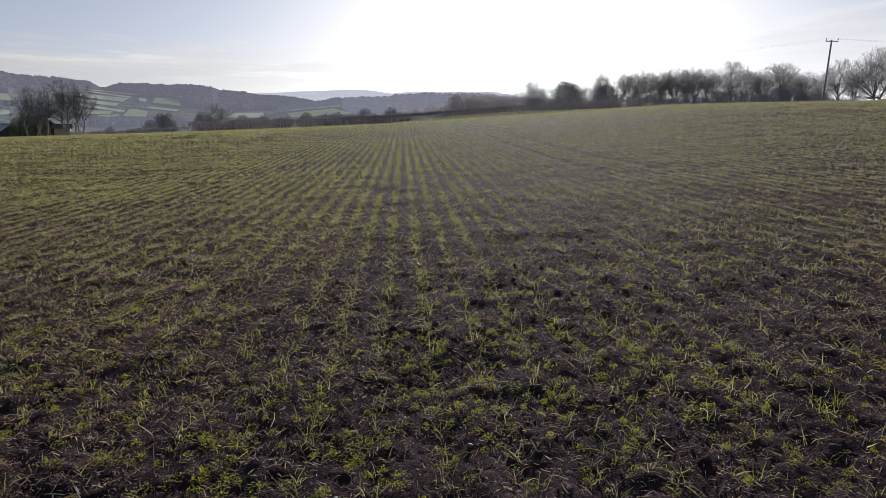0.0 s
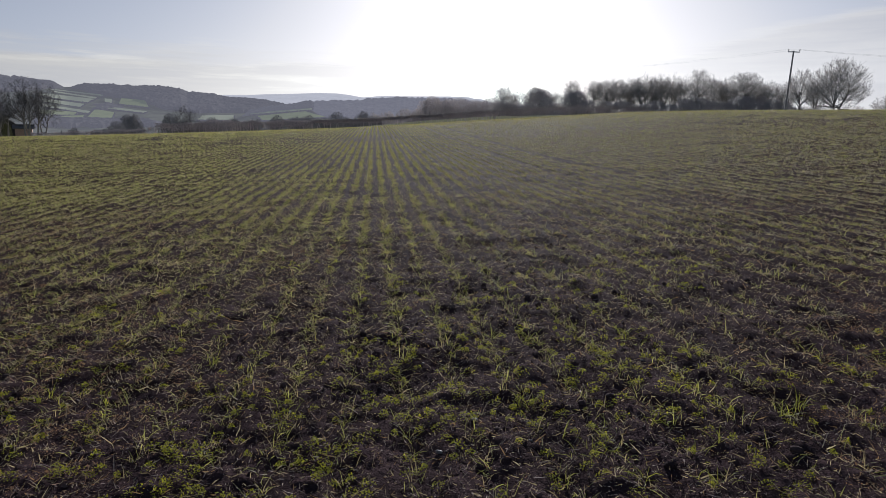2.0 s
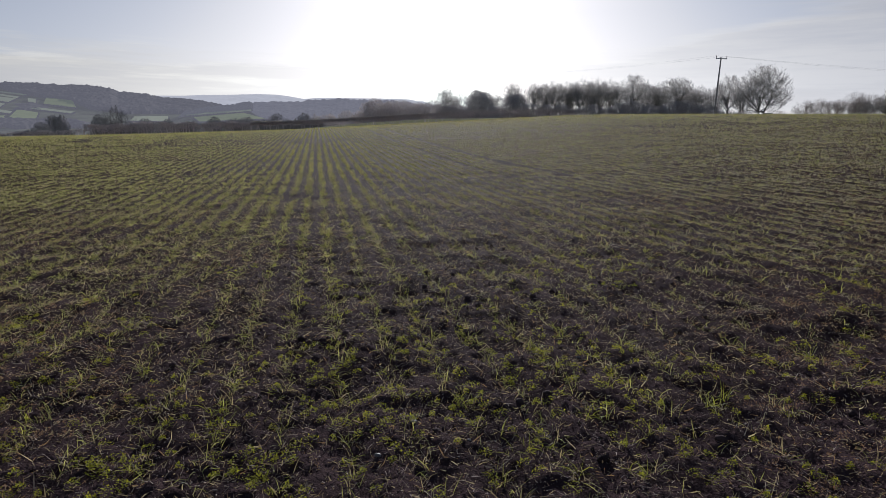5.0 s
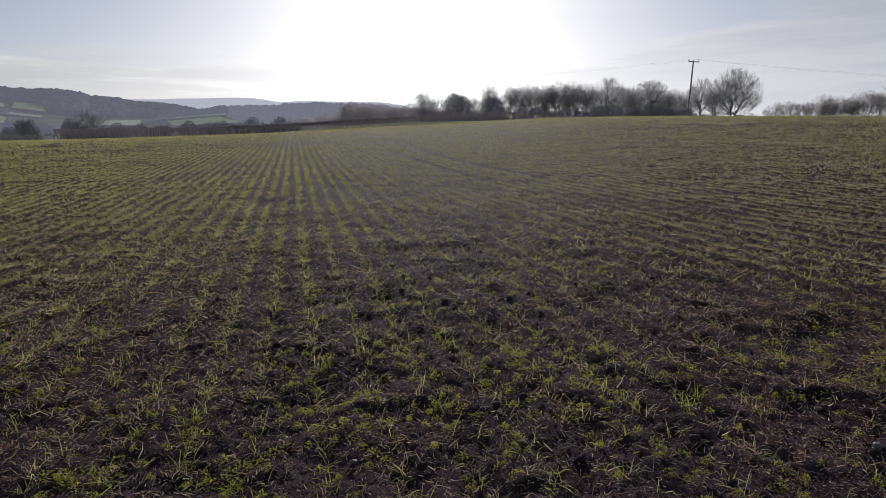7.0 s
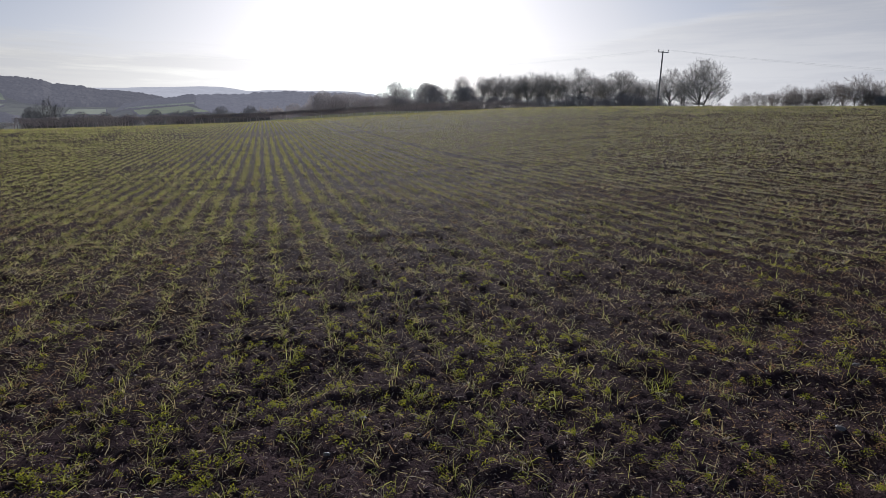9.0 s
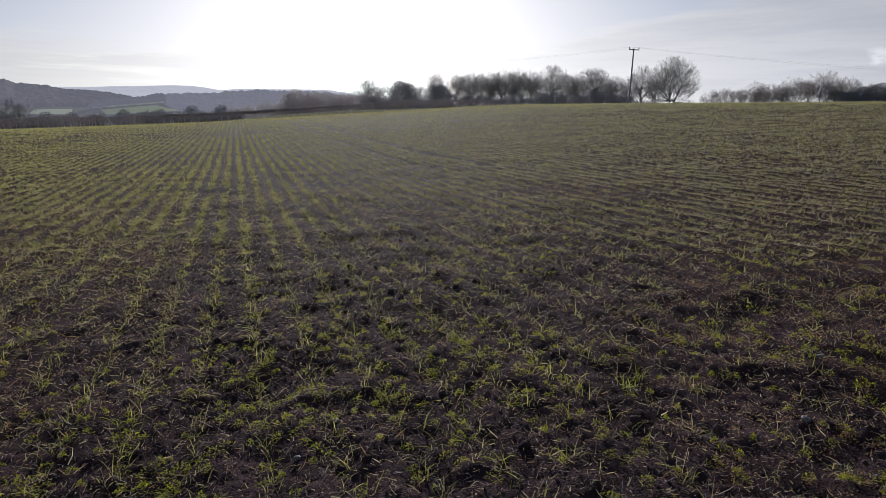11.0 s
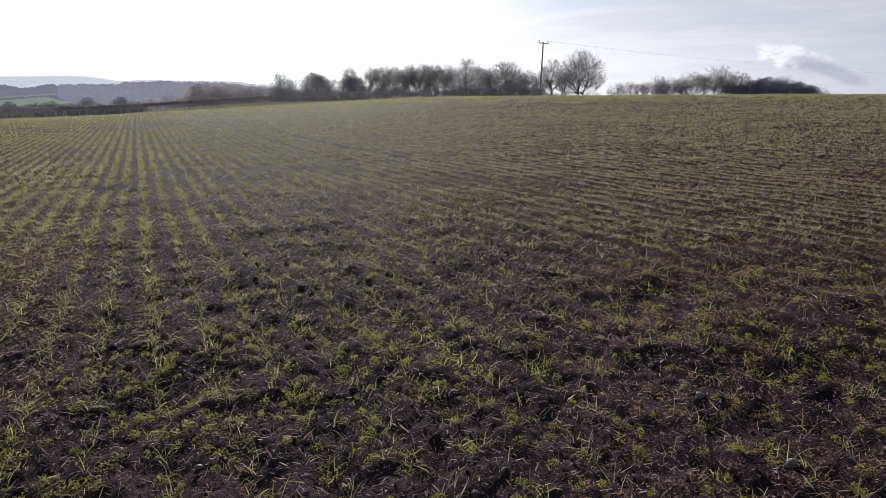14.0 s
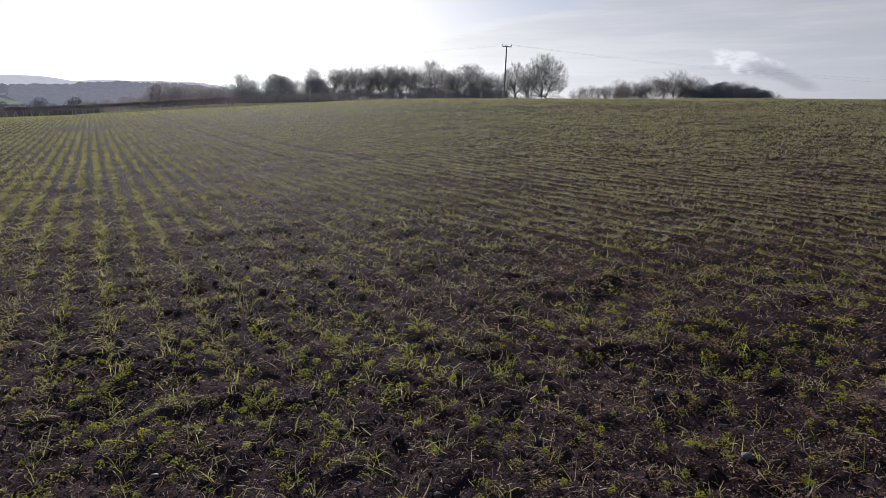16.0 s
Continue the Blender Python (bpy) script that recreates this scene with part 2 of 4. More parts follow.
WIRE = surface("wire", (0.10, 0.10, 0.10), (0.18, 0.18, 0.17), 1.0, 8.0, 0.6, 0.0, metal=0.6)
BRICK = surface("barn_brick", (0.34, 0.235, 0.175), (0.46, 0.33, 0.25), 0.8, 8.0, 0.9, 0.4)
SLATE = surface("slate_roof", (0.10, 0.092, 0.085), (0.18, 0.168, 0.155), 0.7, 6.0, 1.0, 0.3, gloss=0.03)
SHEET = surface("roof_sheet", (0.36, 0.36, 0.35), (0.55, 0.55, 0.53), 0.6, 7.0, 1.0, 0.2, gloss=0.03)
DARK_WOOD = surface("tarred_boards", (0.035, 0.032, 0.03), (0.08, 0.07, 0.065), 1.0, 9.0, 0.85, 0.3)

# ---- mesh helpers ----


def mesh_of(name, verts, faces, material, smooth=False):
    """A mesh from vertex coordinates and arrays of faces with equal corner counts."""
    verts = np.asarray(verts, dtype=np.float32).reshape(-1, 3)
    groups = [np.asarray(f, dtype=np.int32) for f in faces if len(f)]
    me = bpy.data.meshes.new(name)
    me.vertices.add(len(verts))
    me.vertices.foreach_set("co", verts.ravel())
    corners = np.concatenate([g.ravel() for g in groups])
    counts = np.concatenate([np.full(len(g), g.shape[1], dtype=np.int32) for g in groups])
    me.loops.add(len(corners))
    me.loops.foreach_set("vertex_index", corners)
    me.polygons.add(len(counts))
    me.polygons.foreach_set("loop_start", np.concatenate([[0], np.cumsum(counts)[:-1]]).astype(np.int32))
    me.polygons.foreach_set("use_smooth", np.full(len(counts), smooth))
    me.update(calc_edges=True)
    me.materials.append(material)
    return me


def part(name, me, parent, label=""):
    ob = new(name, me)
    ob.parent = parent
    return tagged(ob, label)


def part_bm(name, bm, material, parent, label=""):
    me = bpy.data.meshes.new(name)
    bmesh.ops.recalc_face_normals(bm, faces=bm.faces)
    bm.to_mesh(me)
    bm.free()
    me.materials.append(material)
    return part(name, me, parent, label)


def thing(name, place, label, category, group="", kind="", turn=0.0):
    ob = new(name)
    ob.empty_display_size = 0.2
    ob.matrix_world = Matrix.Translation(place) @ Matrix.Rotation(turn, 4, "Z")
    return tagged(ob, label, category, group, kind)


def grid_noise(x, y, seed):
    """Smooth value noise on a unit lattice, -1 to 1."""
    xi, yi = np.floor(x).astype(np.int64), np.floor(y).astype(np.int64)
    fx, fy = x - xi, y - yi
    fx, fy = fx * fx * fx * (fx * (fx * 6 - 15) + 10), fy * fy * fy * (fy * (fy * 6 - 15) + 10)

    def corner(a, b):
        h = (a * 374761393 + b * 668265263 + seed * 974634777) & 0xFFFFFFFF
        h = ((h ^ (h >> 13)) * 1274126177) & 0xFFFFFFFF
        return ((h ^ (h >> 16)) & 0xFFFF) / 32767.5 - 1.0

    return (corner(xi, yi) * (1 - fx) + corner(xi + 1, yi) * fx) * (1 - fy) + (corner(xi, yi + 1) * (1 - fx) + corner(xi + 1, yi + 1) * fx) * fy


# ---- terrain ----
# rim of the field: bearing, elevation of the rim seen from the eye, distance
RIM = np.array([(-180, -0.73, 70), (-100, -1.14, 74), (-60, -0.91, 83), (-34.6, -0.68, 85), (-27, -0.48, 87), (-18.6, -0.19, 92), (-9.2, 0.22, 97), (-4.2, 0.46, 101), (0.8, 0.79, 108), (5.8, 1.12, 118), (10.7, 1.40, 130), (15.4, 1.71, 137),
                (20, 1.92, 124), (24, 1.99, 111), (30, 2.02, 102), (40, 1.99, 94), (49, 1.93, 89), (53, 1.87, 87), (59, 1.72, 84), (75, 1.18, 78), (110, 0.15, 74), (180, -0.75, 70)])


def rim(az):
    te = sum(np.interp(az + s, RIM[:, 0], RIM[:, 1]) for s in (-2, -1, 0, 1, 2)) / 5
    return np.tan(np.radians(te)), sum(np.interp(az + s, RIM[:, 0], RIM[:, 2]) for s in (-2, -1, 0, 1, 2)) / 5


def land(x, y):
    """Height of the land, without clods."""
    x, y = np.asarray(x, float), np.asarray(y, float)
    d, az = np.hypot(x, y), np.degrees(np.arctan2(x, y))
    slope, far = rim(az)
    r = np.clip(d / far, 0, 1)
    z = 0.048 * x * np.minimum(1, far / np.maximum(d, 1e-6)) + (1.6 + far * slope - 0.048 * far * np.sin(np.radians(az))) * r * r * (3 - 2 * r)
    past = np.maximum(d - far, 0)
    west = np.clip((11 - az) / 9, 0, 1)
    west = west * west * (3 - 2 * west)
    z -= west * 15 * (1 - np.exp(-np.maximum(past - 3 - 22 * np.exp(-((az - 4) / 9) ** 2), 0) / 100))
    z += (1 - west) * slope * 0.5 * np.minimum(past, 300)
    z += 0.058 * np.exp(-((az - 5) / 10) ** 2) * np.minimum(past, 20)
    return z - 70 * np.clip((d - 600) / 3000, 0, 1)


ROW_AZ = radians(-3.6)
ROW_PAIR, ROW_GAP, ROW_SHIFT = 0.70, 0.35, 0.18
WHEEL_TRACKS = (5.55, 7.1)


def across(x, y):
    return x * math.cos(ROW_AZ) - y * math.sin(ROW_AZ)


def clods(x, y, d):
    """Relief of the drilled soil: broad swells, clods, crumbs and the slots of the drill."""
    u = across(x, y)
    z = 0.022 * grid_noise(x * 1.3, y * 1.3, 1) + 0.013 * grid_noise(x * 3.7 + 9, y * 3.7, 2)
    lump = np.abs(grid_noise(x * 6.5, y * 6.5 + 5, 3))
    z += 0.015 * (0.5 - lump) * (0.6 + 0.6 * grid_noise(x * 0.9, y * 0.9, 8))
    # single clods stand steeply out of the tilth
    block = np.clip((grid_noise(x * 4.3 + 3, y * 4.3, 12) + 0.25 * grid_noise(x * 11, y * 11, 13) - 0.34) / 0.22, 0, 1)
    z += 0.015 * (1 + 0.8 * np.clip((-1 - x) / 3, 0, 1)) * block * block * (3 - 2 * block) * np.clip(1.45 - d / 11, 0.3, 1)
    fine = np.clip(1.4 - d / 11, 0, 1)
    z += fine * (0.010 * grid_noise(x * 15, y * 15, 4) + 0.008 * grid_noise(x * 34, y * 34, 5))
    z *= np.clip(1.4 - d / 50, 0.45, 1)
    z -= 0.012 * np.cos(2 * math.pi * (u - ROW_SHIFT) / ROW_GAP)
    pit = np.clip(grid_noise(x * 2.3 + 40, y * 2.3, 6) - 0.45, 0, 1)
    z -= 0.018 * pit * np.clip(1.6 - d / 14, 0.2, 1)
    worn = np.clip((d - 17) / 6, 0, 1) * np.clip((78 - d) / 15, 0, 1)
    return z - 0.04 * worn * sum(np.exp(-((u - w) / 0.2) ** 4) for w in WHEEL_TRACKS)


def ground_z(x, y):
    d = np.hypot(x, y)
    return land(x, y) + np.where(d < 180, clods(x, y, d), 0)


def build_ground():
    az = np.radians(np.concatenate([np.arange(-180, -46, 1.6), np.arange(-46, 70, 0.4), np.arange(70, 180, 1.6)]))
    dist = [0.25]
    while dist[-1] < 4900:
        d = dist[-1]
        dist.append(d * (1.02 if d < 1.4 else 1.0078 if d < 16 else 1.0065 if d < 55 else 1.02 if d < 170 else 1.08))
    dist = np.array(dist)
    a, d = np.meshgrid(az, dist)
    x, y = d * np.sin(a), d * np.cos(a)
    verts = np.stack([x, y, ground_z(x, y)], -1).reshape(-1, 3)
    n, rows = len(az), len(dist)
    i, j = np.meshgrid(np.arange(n), np.arange(rows - 1))
    k = (i + 1) % n
    quads = np.stack([j * n + i, j * n + k, (j + 1) * n + k, (j + 1) * n + i], -1).reshape(-1, 4)[:, ::-1]
    verts = np.concatenate([verts, [[0, 0, float(ground_z(0.0, 0.01))]]])
    cap = np.stack([np.arange(n), np.roll(np.arange(n), -1), np.full(n, len(verts) - 1)], -1)[:, ::-1]
    me = mesh_of("ground", verts, [quads, cap], SOIL, True)
    me.materials.append(GRASS)
    beyond = (d[:-1] > rim(np.degrees(a[:-1]))[1] + 0.4).astype(np.int32).ravel()
    me.polygons.foreach_set("material_index", np.concatenate([beyond, np.zeros(n, dtype=np.int32)]))
    ob = new("ground", me)
    return tagged(ob, "dark cloddy drilled soil of a sloping arable field", "field", kind="structure")


build_ground()

# ---- crop ----
rng = np.random.default_rng(7)


def row_points(d0, d1, step, chance, az0=-44.0, az1=68.0, behind=False, blend=0.12):
    """Plants along the drill rows in a ring sector of the field; neighbouring rings run into each other."""
    spots = []
    for k in range(int(-d1 / ROW_PAIR) - 1, int(d1 / ROW_PAIR) + 2):
        for off, vigour in ((0.0, 1.0), (ROW_GAP, 0.95)):
            u0 = k * ROW_PAIR + off + ROW_SHIFT
            v = np.arange(-d1 if behind else -d1 * 0.3, d1, step)
            v = v + rng.uniform(-0.5, 0.5, len(v)) * step
            u = u0 + rng.normal(0, 1, len(v)) * np.interp(np.abs(v), (4, 16, 40), (0.030, 0.036, 0.03))
            x, y = u * math.cos(ROW_AZ) + v * math.sin(ROW_AZ), -u * math.sin(ROW_AZ) + v * math.cos(ROW_AZ)
            d, az = np.hypot(x, y), np.degrees(np.arctan2(x, y))
            ahead = (az > az0) & (az < az1)
            d_in, d_out = d * (1 + rng.uniform(-blend, blend, len(v))), d * (1 + rng.uniform(-blend, blend, len(v)))
            keep = (d_in > d0) & (d_out <= d1) & (d < rim(az)[1] - 0.8) & ((~ahead | (d < 1.2)) if behind else ahead)
            patch = 0.72 + 0.45 * grid_noise(x * 0.5, y * 0.5, 21) + 0.35 * grid_noise(x * 2.1, y * 2.1, 22)
            patch = patch + 0.3 * grid_noise(x * 1.1 + 7, y * 1.1, 24) + (1 - patch) * np.clip((d - 9) / 22, 0, 0.5)
            thin = np.clip(0.7 + d / 14, 0, 1)
            wheel = sum(np.abs(u - w) < 0.2 for w in WHEEL_TRACKS).astype(bool) & (d > 19) & (d < 78)
            keep &= rng.random(len(v)) < np.clip(patch, 0.12, 1) * chance * vigour * thin * np.where(wheel, 0.3, 1)
            spots.append(np.stack([x, y], -1)[keep])
    return np.concatenate(spots)


def ribbons(base, heading, lean, length, width, levels, curl=1.0):
    """Curved, tapering leaf blades: vertices and faces."""
    n = len(base)
    hx, hy = np.cos(heading), np.sin(heading)
    pos, ang = base.copy(), lean.copy()
    verts, step = [], length / levels
    roll = rng.uniform(-1.2, 1.2, n)
    side = np.stack([-hy * np.cos(roll), hx * np.cos(roll), np.sin(roll)], -1)
    bend = curl * rng.uniform(0.1, 1.1, n) / levels * 1.6
    for level in range(levels + 1):
        w = width * (1.0, 0.95, 0.7, 0.4)[min(level, 3)] * 0.5 if level < levels else 0
        if level < levels:
            verts += [pos - side * w[:, None], pos + side * w[:, None]]
        else:
            verts += [pos]
        pos = pos + np.stack([hx * np.sin(ang), hy * np.sin(ang), np.cos(ang)], -1) * step[:, None]
        ang = ang + bend
    v = np.stack(verts, 1)
    m = v.shape[1]
    start = np.arange(n)[:, None] * m
    quads = np.concatenate([start + np.array([[2 * k, 2 * k + 1, 2 * k + 3, 2 * k + 2]]) for k in range(levels - 1)]) if levels > 1 else []
    tris = start + np.array([[m - 3, m - 2, m - 1]])
    return v.reshape(-1, 3), quads, tris


def join_pieces(pieces):
    verts, quads, tris, n = [], [], [], 0
    for v, q, t in pieces:
        verts.append(v)
        if len(q):
            quads.append(q + n)
        if len(t):
            tris.append(t + n)
        n += len(v)
    return np.concatenate(verts), [np.concatenate(g) for g in (quads, tris) if g]


def blades_at(spots, count, length, width, levels, spread, lean=(0.25, 1.4)):
    xy = np.repeat(spots, count, 0) + rng.normal(0, spread, (len(spots) * count, 2))
    n = len(xy)
    base = np.concatenate([xy, (ground_z(xy[:, 0], xy[:, 1]) - 0.008)[:, None]], 1)
    size = np.repeat(rng.uniform(0.6, 1.25, len(spots)), count) * rng.uniform(0.6, 1.2, n)
    return ribbons(base, rng.uniform(0, 2 * math.pi, n), rng.uniform(*lean, n), length * size, width * rng.uniform(0.7, 1.3, n), levels, 1.35)


crop = {"cereal_seedlings": [], "glare_greyed_seedlings": []}
for spots, *look_of in [
        (row_points(1.2, 7.5, 0.044, 1.0), 5, 0.115, 0.0040, 3, 0.016, (0.1, 1.25)),
        (row_points(7.5, 18, 0.040, 1.0), 6, 0.125, 0.0068, 2, 0.026, (0.4, 1.5)),
        (row_points(18, 45, 0.052, 1.0), 5, 0.115, 0.019, 1, 0.03, (0.45, 1.55)),
        (row_points(45, 170, 0.13, 1.0), 3, 0.115, 0.044, 1, 0.03, (0.3, 1.45)),
        (row_points(0.4, 12, 0.06, 1.0, behind=True), 5, 0.12, 0.0075, 1, 0.02), (row_points(12, 45, 0.19, 1.0, behind=True), 4, 0.12, 0.026, 1, 0.04)]:
    bearing, away = np.degrees(np.arctan2(spots[:, 0], spots[:, 1])), np.hypot(spots[:, 0], spots[:, 1])
    # greyer leaves towards the east: their colour stands in for the sun's veiling glare
    pale = rng.random(len(spots)) < np.clip((bearing + 2) / 16, 0, 0.6) * np.interp(away, (5, 12, 50, 95), (0.25, 1, 1, 0.5))
    crop["cereal_seedlings"].append(blades_at(spots[~pale], *look_of))
    crop["glare_greyed_seedlings"].append(blades_at(spots[pale], *look_of))
reach, bearing = rng.uniform(5.5, 24, 7000), np.radians(rng.uniform(-44, -7, 7000))
damp = np.stack([reach * np.sin(bearing), reach * np.cos(bearing)], -1)
damp = damp[grid_noise(damp[:, 0] * 0.8, damp[:, 1] * 0.8, 25) > -0.25]
near = np.hypot(damp[:, 0], damp[:, 1]) < 10
crop["cereal_seedlings"] += [blades_at(damp[near], 4, 0.09, 0.0045, 2, 0.035, (0.4, 1.5)), blades_at(damp[~near], 4, 0.11, 0.0085, 1, 0.05, (0.4, 1.5))]
reach, bearing = rng.uniform(17, 84, 40000), rng.uniform(-44, -6, 40000)
thick = ((bearing + 30) / 24 < rng.random(40000)) & (grid_noise(reach * np.sin(np.radians(bearing)) * 0.3, reach * np.cos(np.radians(bearing)) * 0.3, 26) > -0.35)
reach, bearing = reach[thick], np.radians(bearing[thick])
for far in (False, True):
    spots = np.stack([reach * np.sin(bearing), reach * np.cos(bearing)], -1)[(reach > 42) == far]
    crop["cereal_seedlings"].append(blades_at(spots, 3, 0.11, 0.03 if far else 0.016, 1, 0.06, (0.6, 1.55)))
for name, material, label in (("cereal_seedlings", BLADE, "rows of young yellow-green winter cereal in bare soil"), ("glare_greyed_seedlings", PALE_BLADE, "greyish cereal seedlings in drilled rows, paled to imitate sun glare")):
    verts, faces = join_pieces(crop[name])
    tagged(new(name, mesh_of(name, verts, faces, material)), label, "crop", kind="stuff")


# vigorous fresh tufts that stand out of the rows
tufts = np.array([(0.45, 6.70), (0.49, 5.92), (0.36, 4.60), (0.90, 4.66), (1.30, 4.32), (1.66, 4.67), (-0.83, 3.72), (-1.48, 4.46), (-0.44, 9.88), (0.03, 9.41), (-1.88, 3.84), (-1.50, 4.97), (-4.09, 6.68), (0.66, 3.54), (1.53, 3.44), (0.97, 2.90), (1.43, 2.81), (2.12, 3.23), (-2.50, 6.46), (-2.25, 3.91), (0.68, 3.52), (0.98, 3.12), (1.03, 2.71), (1.32, 2.56), (1.34, 3.14), (2.02, 3.15), (2.98, 3.66), (5.19, 3.93), (3.34, 3.18), (3.37, 2.16), (3.77, 2.95), (3.68, 1.99)])
verts, faces = join_pieces([blades_at(tufts + rng.normal(0, 0.045, tufts.shape), 8, 0.125, 0.0046, 3, 0.02, (0.1, 1.15)) for _ in range(2)])
tagged(new("fresh_tufts", mesh_of("fresh_tufts", verts, faces, FRESH_BLADE)), "bright yellow-green tufts of vigorous young cereal", "crop", kind="stuff")


def scatter(n, d0, d1, az0=-44.0, az1=68.0, power=1.0):
    d = d0 + (d1 - d0) * rng.random(n) ** power
    az = np.radians(rng.uniform(az0, az1, n))
    return np.stack([d * np.sin(az), d * np.cos(az)], -1)


def taper(spots, d0, d1):
    """Thin the spots out evenly between two distances."""
    d = np.hypot(spots[:, 0], spots[:, 1])
    return spots[rng.random(len(d)) > 0.8 * (d - d0) / (d1 - d0)]


# straw and root litter lying on the soil
def litter(spots, length, width, levels=1, lean=(0.85, 1.6)):
    n = len(spots)
    base = np.concatenate([spots, (ground_z(spots[:, 0], spots[:, 1]) + 0.007)[:, None]], 1)
    return ribbons(base, rng.uniform(0, 2 * math.pi, n), rng.uniform(*lean, n), length * np.clip(rng.lognormal(0, 0.55, n), 0.3, 3.2), width * rng.uniform(0.5, 1.5, n), levels, rng.normal(0, 0.7, n))


verts, faces = join_pieces([
    litter(scatter(19000, 1.3, 9, power=0.85), 0.030, 0.0030, 2), litter(taper(scatter(80000, 1.3, 16), 7, 16), 0.021, 0.0040, 1, (1.0, 1.55)),
    litter(scatter(46000, 2.2, 15, power=0.7), 0.030, 0.0046, 2, (0.8, 1.4)), litter(scatter(40000, 8, 22, power=0.8), 0.042, 0.0066, 1, (0.7, 1.4)),
    litter(scatter(9000, 0.5, 12, 68, 316), 0.04, 0.006), litter(scatter(11000, 3, 16, -44, -8, power=0.8), 0.036, 0.0052, 2, (0.8, 1.4)), litter(scatter(20000, 18, 50, power=0.7), 0.06, 0.012, 1, (0.6, 1.5)), litter(scatter(36000, 8, 50, 4, 68, power=0.72), 0.05, 0.0085, 1, (0.8, 1.5))])
tagged(new("straw_litter", mesh_of("straw_litter", verts, faces, STRAW)), "pale broken straw and dead roots strewn on soil", "straw", kind="stuff")


# low broad-leaved weeds in clumps
def weeds(spots, leaves, radius, size):
    n = len(spots) * leaves
    centre = np.repeat(spots, leaves, 0)
    reach = np.repeat(rng.uniform(0.4, 1.3, len(spots)), leaves) * radius
    ang, r = rng.uniform(0, 2 * math.pi, n), reach * np.sqrt(rng.random(n))
    xy = centre + np.stack([np.cos(ang), np.sin(ang)], -1) * r[:, None]
    z = ground_z(xy[:, 0], xy[:, 1]) + 0.010 + 0.034 * rng.random(n) ** 0.6 * (1 - (r / reach) ** 2 * 0.8)
    base = np.concatenate([xy, z[:, None]], 1)
    h, s, tilt = rng.uniform(0, 2 * math.pi, n), size * rng.uniform(0.6, 1.3, n), rng.uniform(-0.2, 0.9, n)
    out = np.stack([np.cos(h) * np.cos(tilt), np.sin(h) * np.cos(tilt), np.sin(tilt)], -1) * s[:, None]
    side = np.stack([-np.sin(h), np.cos(h), np.zeros(n)], -1) * (s * 0.3)[:, None]
    v = np.stack([base, base + out * 0.45 + side, base + out, base + out * 0.45 - side], 1).reshape(-1, 3)
    return v, np.arange(n * 4).reshape(-1, 4), []


weed_spots = scatter(1250, 1.4, 8, power=1.1)
weed_spots = weed_spots[grid_noise(weed_spots[:, 0] * 0.8, weed_spots[:, 1] * 0.8, 31) > -0.1]
near_spots = scatter(420, 1.6, 4.8)
verts, faces = join_pieces([weeds(weed_spots, 52, 0.046, 0.0125), weeds(near_spots, 64, 0.034, 0.0095), weeds(scatter(350, 0.6, 9, 68, 316), 40, 0.046, 0.0125)])
tagged(new("chickweed", mesh_of("chickweed", verts, faces, WEED)), "low bright green weeds in clumps between the rows", "weeds", kind="stuff")


# withered rust-brown weeds in patches at both sides
dead_spots = scatter(5200, 1.4, 15, power=0.8)
side_way = np.abs(np.degrees(np.arctan2(dead_spots[:, 0], dead_spots[:, 1])) - 10)
dead_spots = dead_spots[grid_noise(dead_spots[:, 0] * 0.7 + 5, dead_spots[:, 1] * 0.7, 33) + (side_way - 30) / 30 > 0.12]
verts, faces = join_pieces([weeds(dead_spots, 26, 0.06, 0.013)])
tagged(new("withered_weeds", mesh_of("withered_weeds", verts, faces, RUST)), "withered rust-brown weeds lying on the soil", "weeds", kind="stuff")


def lump_shape(bm_seed, detail=2, rough=0.28):
    bm = bmesh.new()
    bmesh.ops.create_icosphere(bm, subdivisions=detail, radius=1.0)
    for v in bm.verts:
        v.co *= 1 + rough * noise.noise(v.co * 1.6 + Vector((bm_seed * 7.3, 0, 0))) + 0.5 * rough * noise.noise(v.co * 4 + Vector((0, bm_seed * 3.1, 0)))
    verts = np.array([v.co[:] for v in bm.verts])
    tris = np.array([[v.index for v in f.verts] for f in bm.faces])
    bm.free()
    return verts, tris


def lumps(places, radii, flat, shapes):
    """Many uneven lumps joined: vertices and triangles."""
    pieces = []
    for i, (p, r) in enumerate(zip(places, radii)):
        v, t = shapes[i % len(shapes)]
        c, s = math.cos(i * 2.4), math.sin(i * 2.4)
        turned = np.stack([v[:, 0] * c - v[:, 1] * s, v[:, 0] * s + v[:, 1] * c, v[:, 2] * flat], -1)
        pieces.append((turned * r + p, [], t))
    return join_pieces(pieces)


CRUMB = [lump_shape(60 + i, 1, 0.6) for i in range(6)]
COARSE = [lump_shape(i, 1, 0.45) for i in range(6)]
spots = scatter(700, 1.4, 11, power=0.85)
size = np.clip(rng.lognormal(-4.15, 0.45, len(spots)), 0.006, 0.032)
places = np.concatenate([spots, (ground_z(spots[:, 0], spots[:, 1]) + size * 0.15)[:, None]], 1)
verts, faces = lumps(places, size, 0.8, CRUMB)
tagged(new("clods", mesh_of("clods", verts, faces, CLOD, True)), "loose crumbly brown earth clods on the field", "clods", kind="stuff")

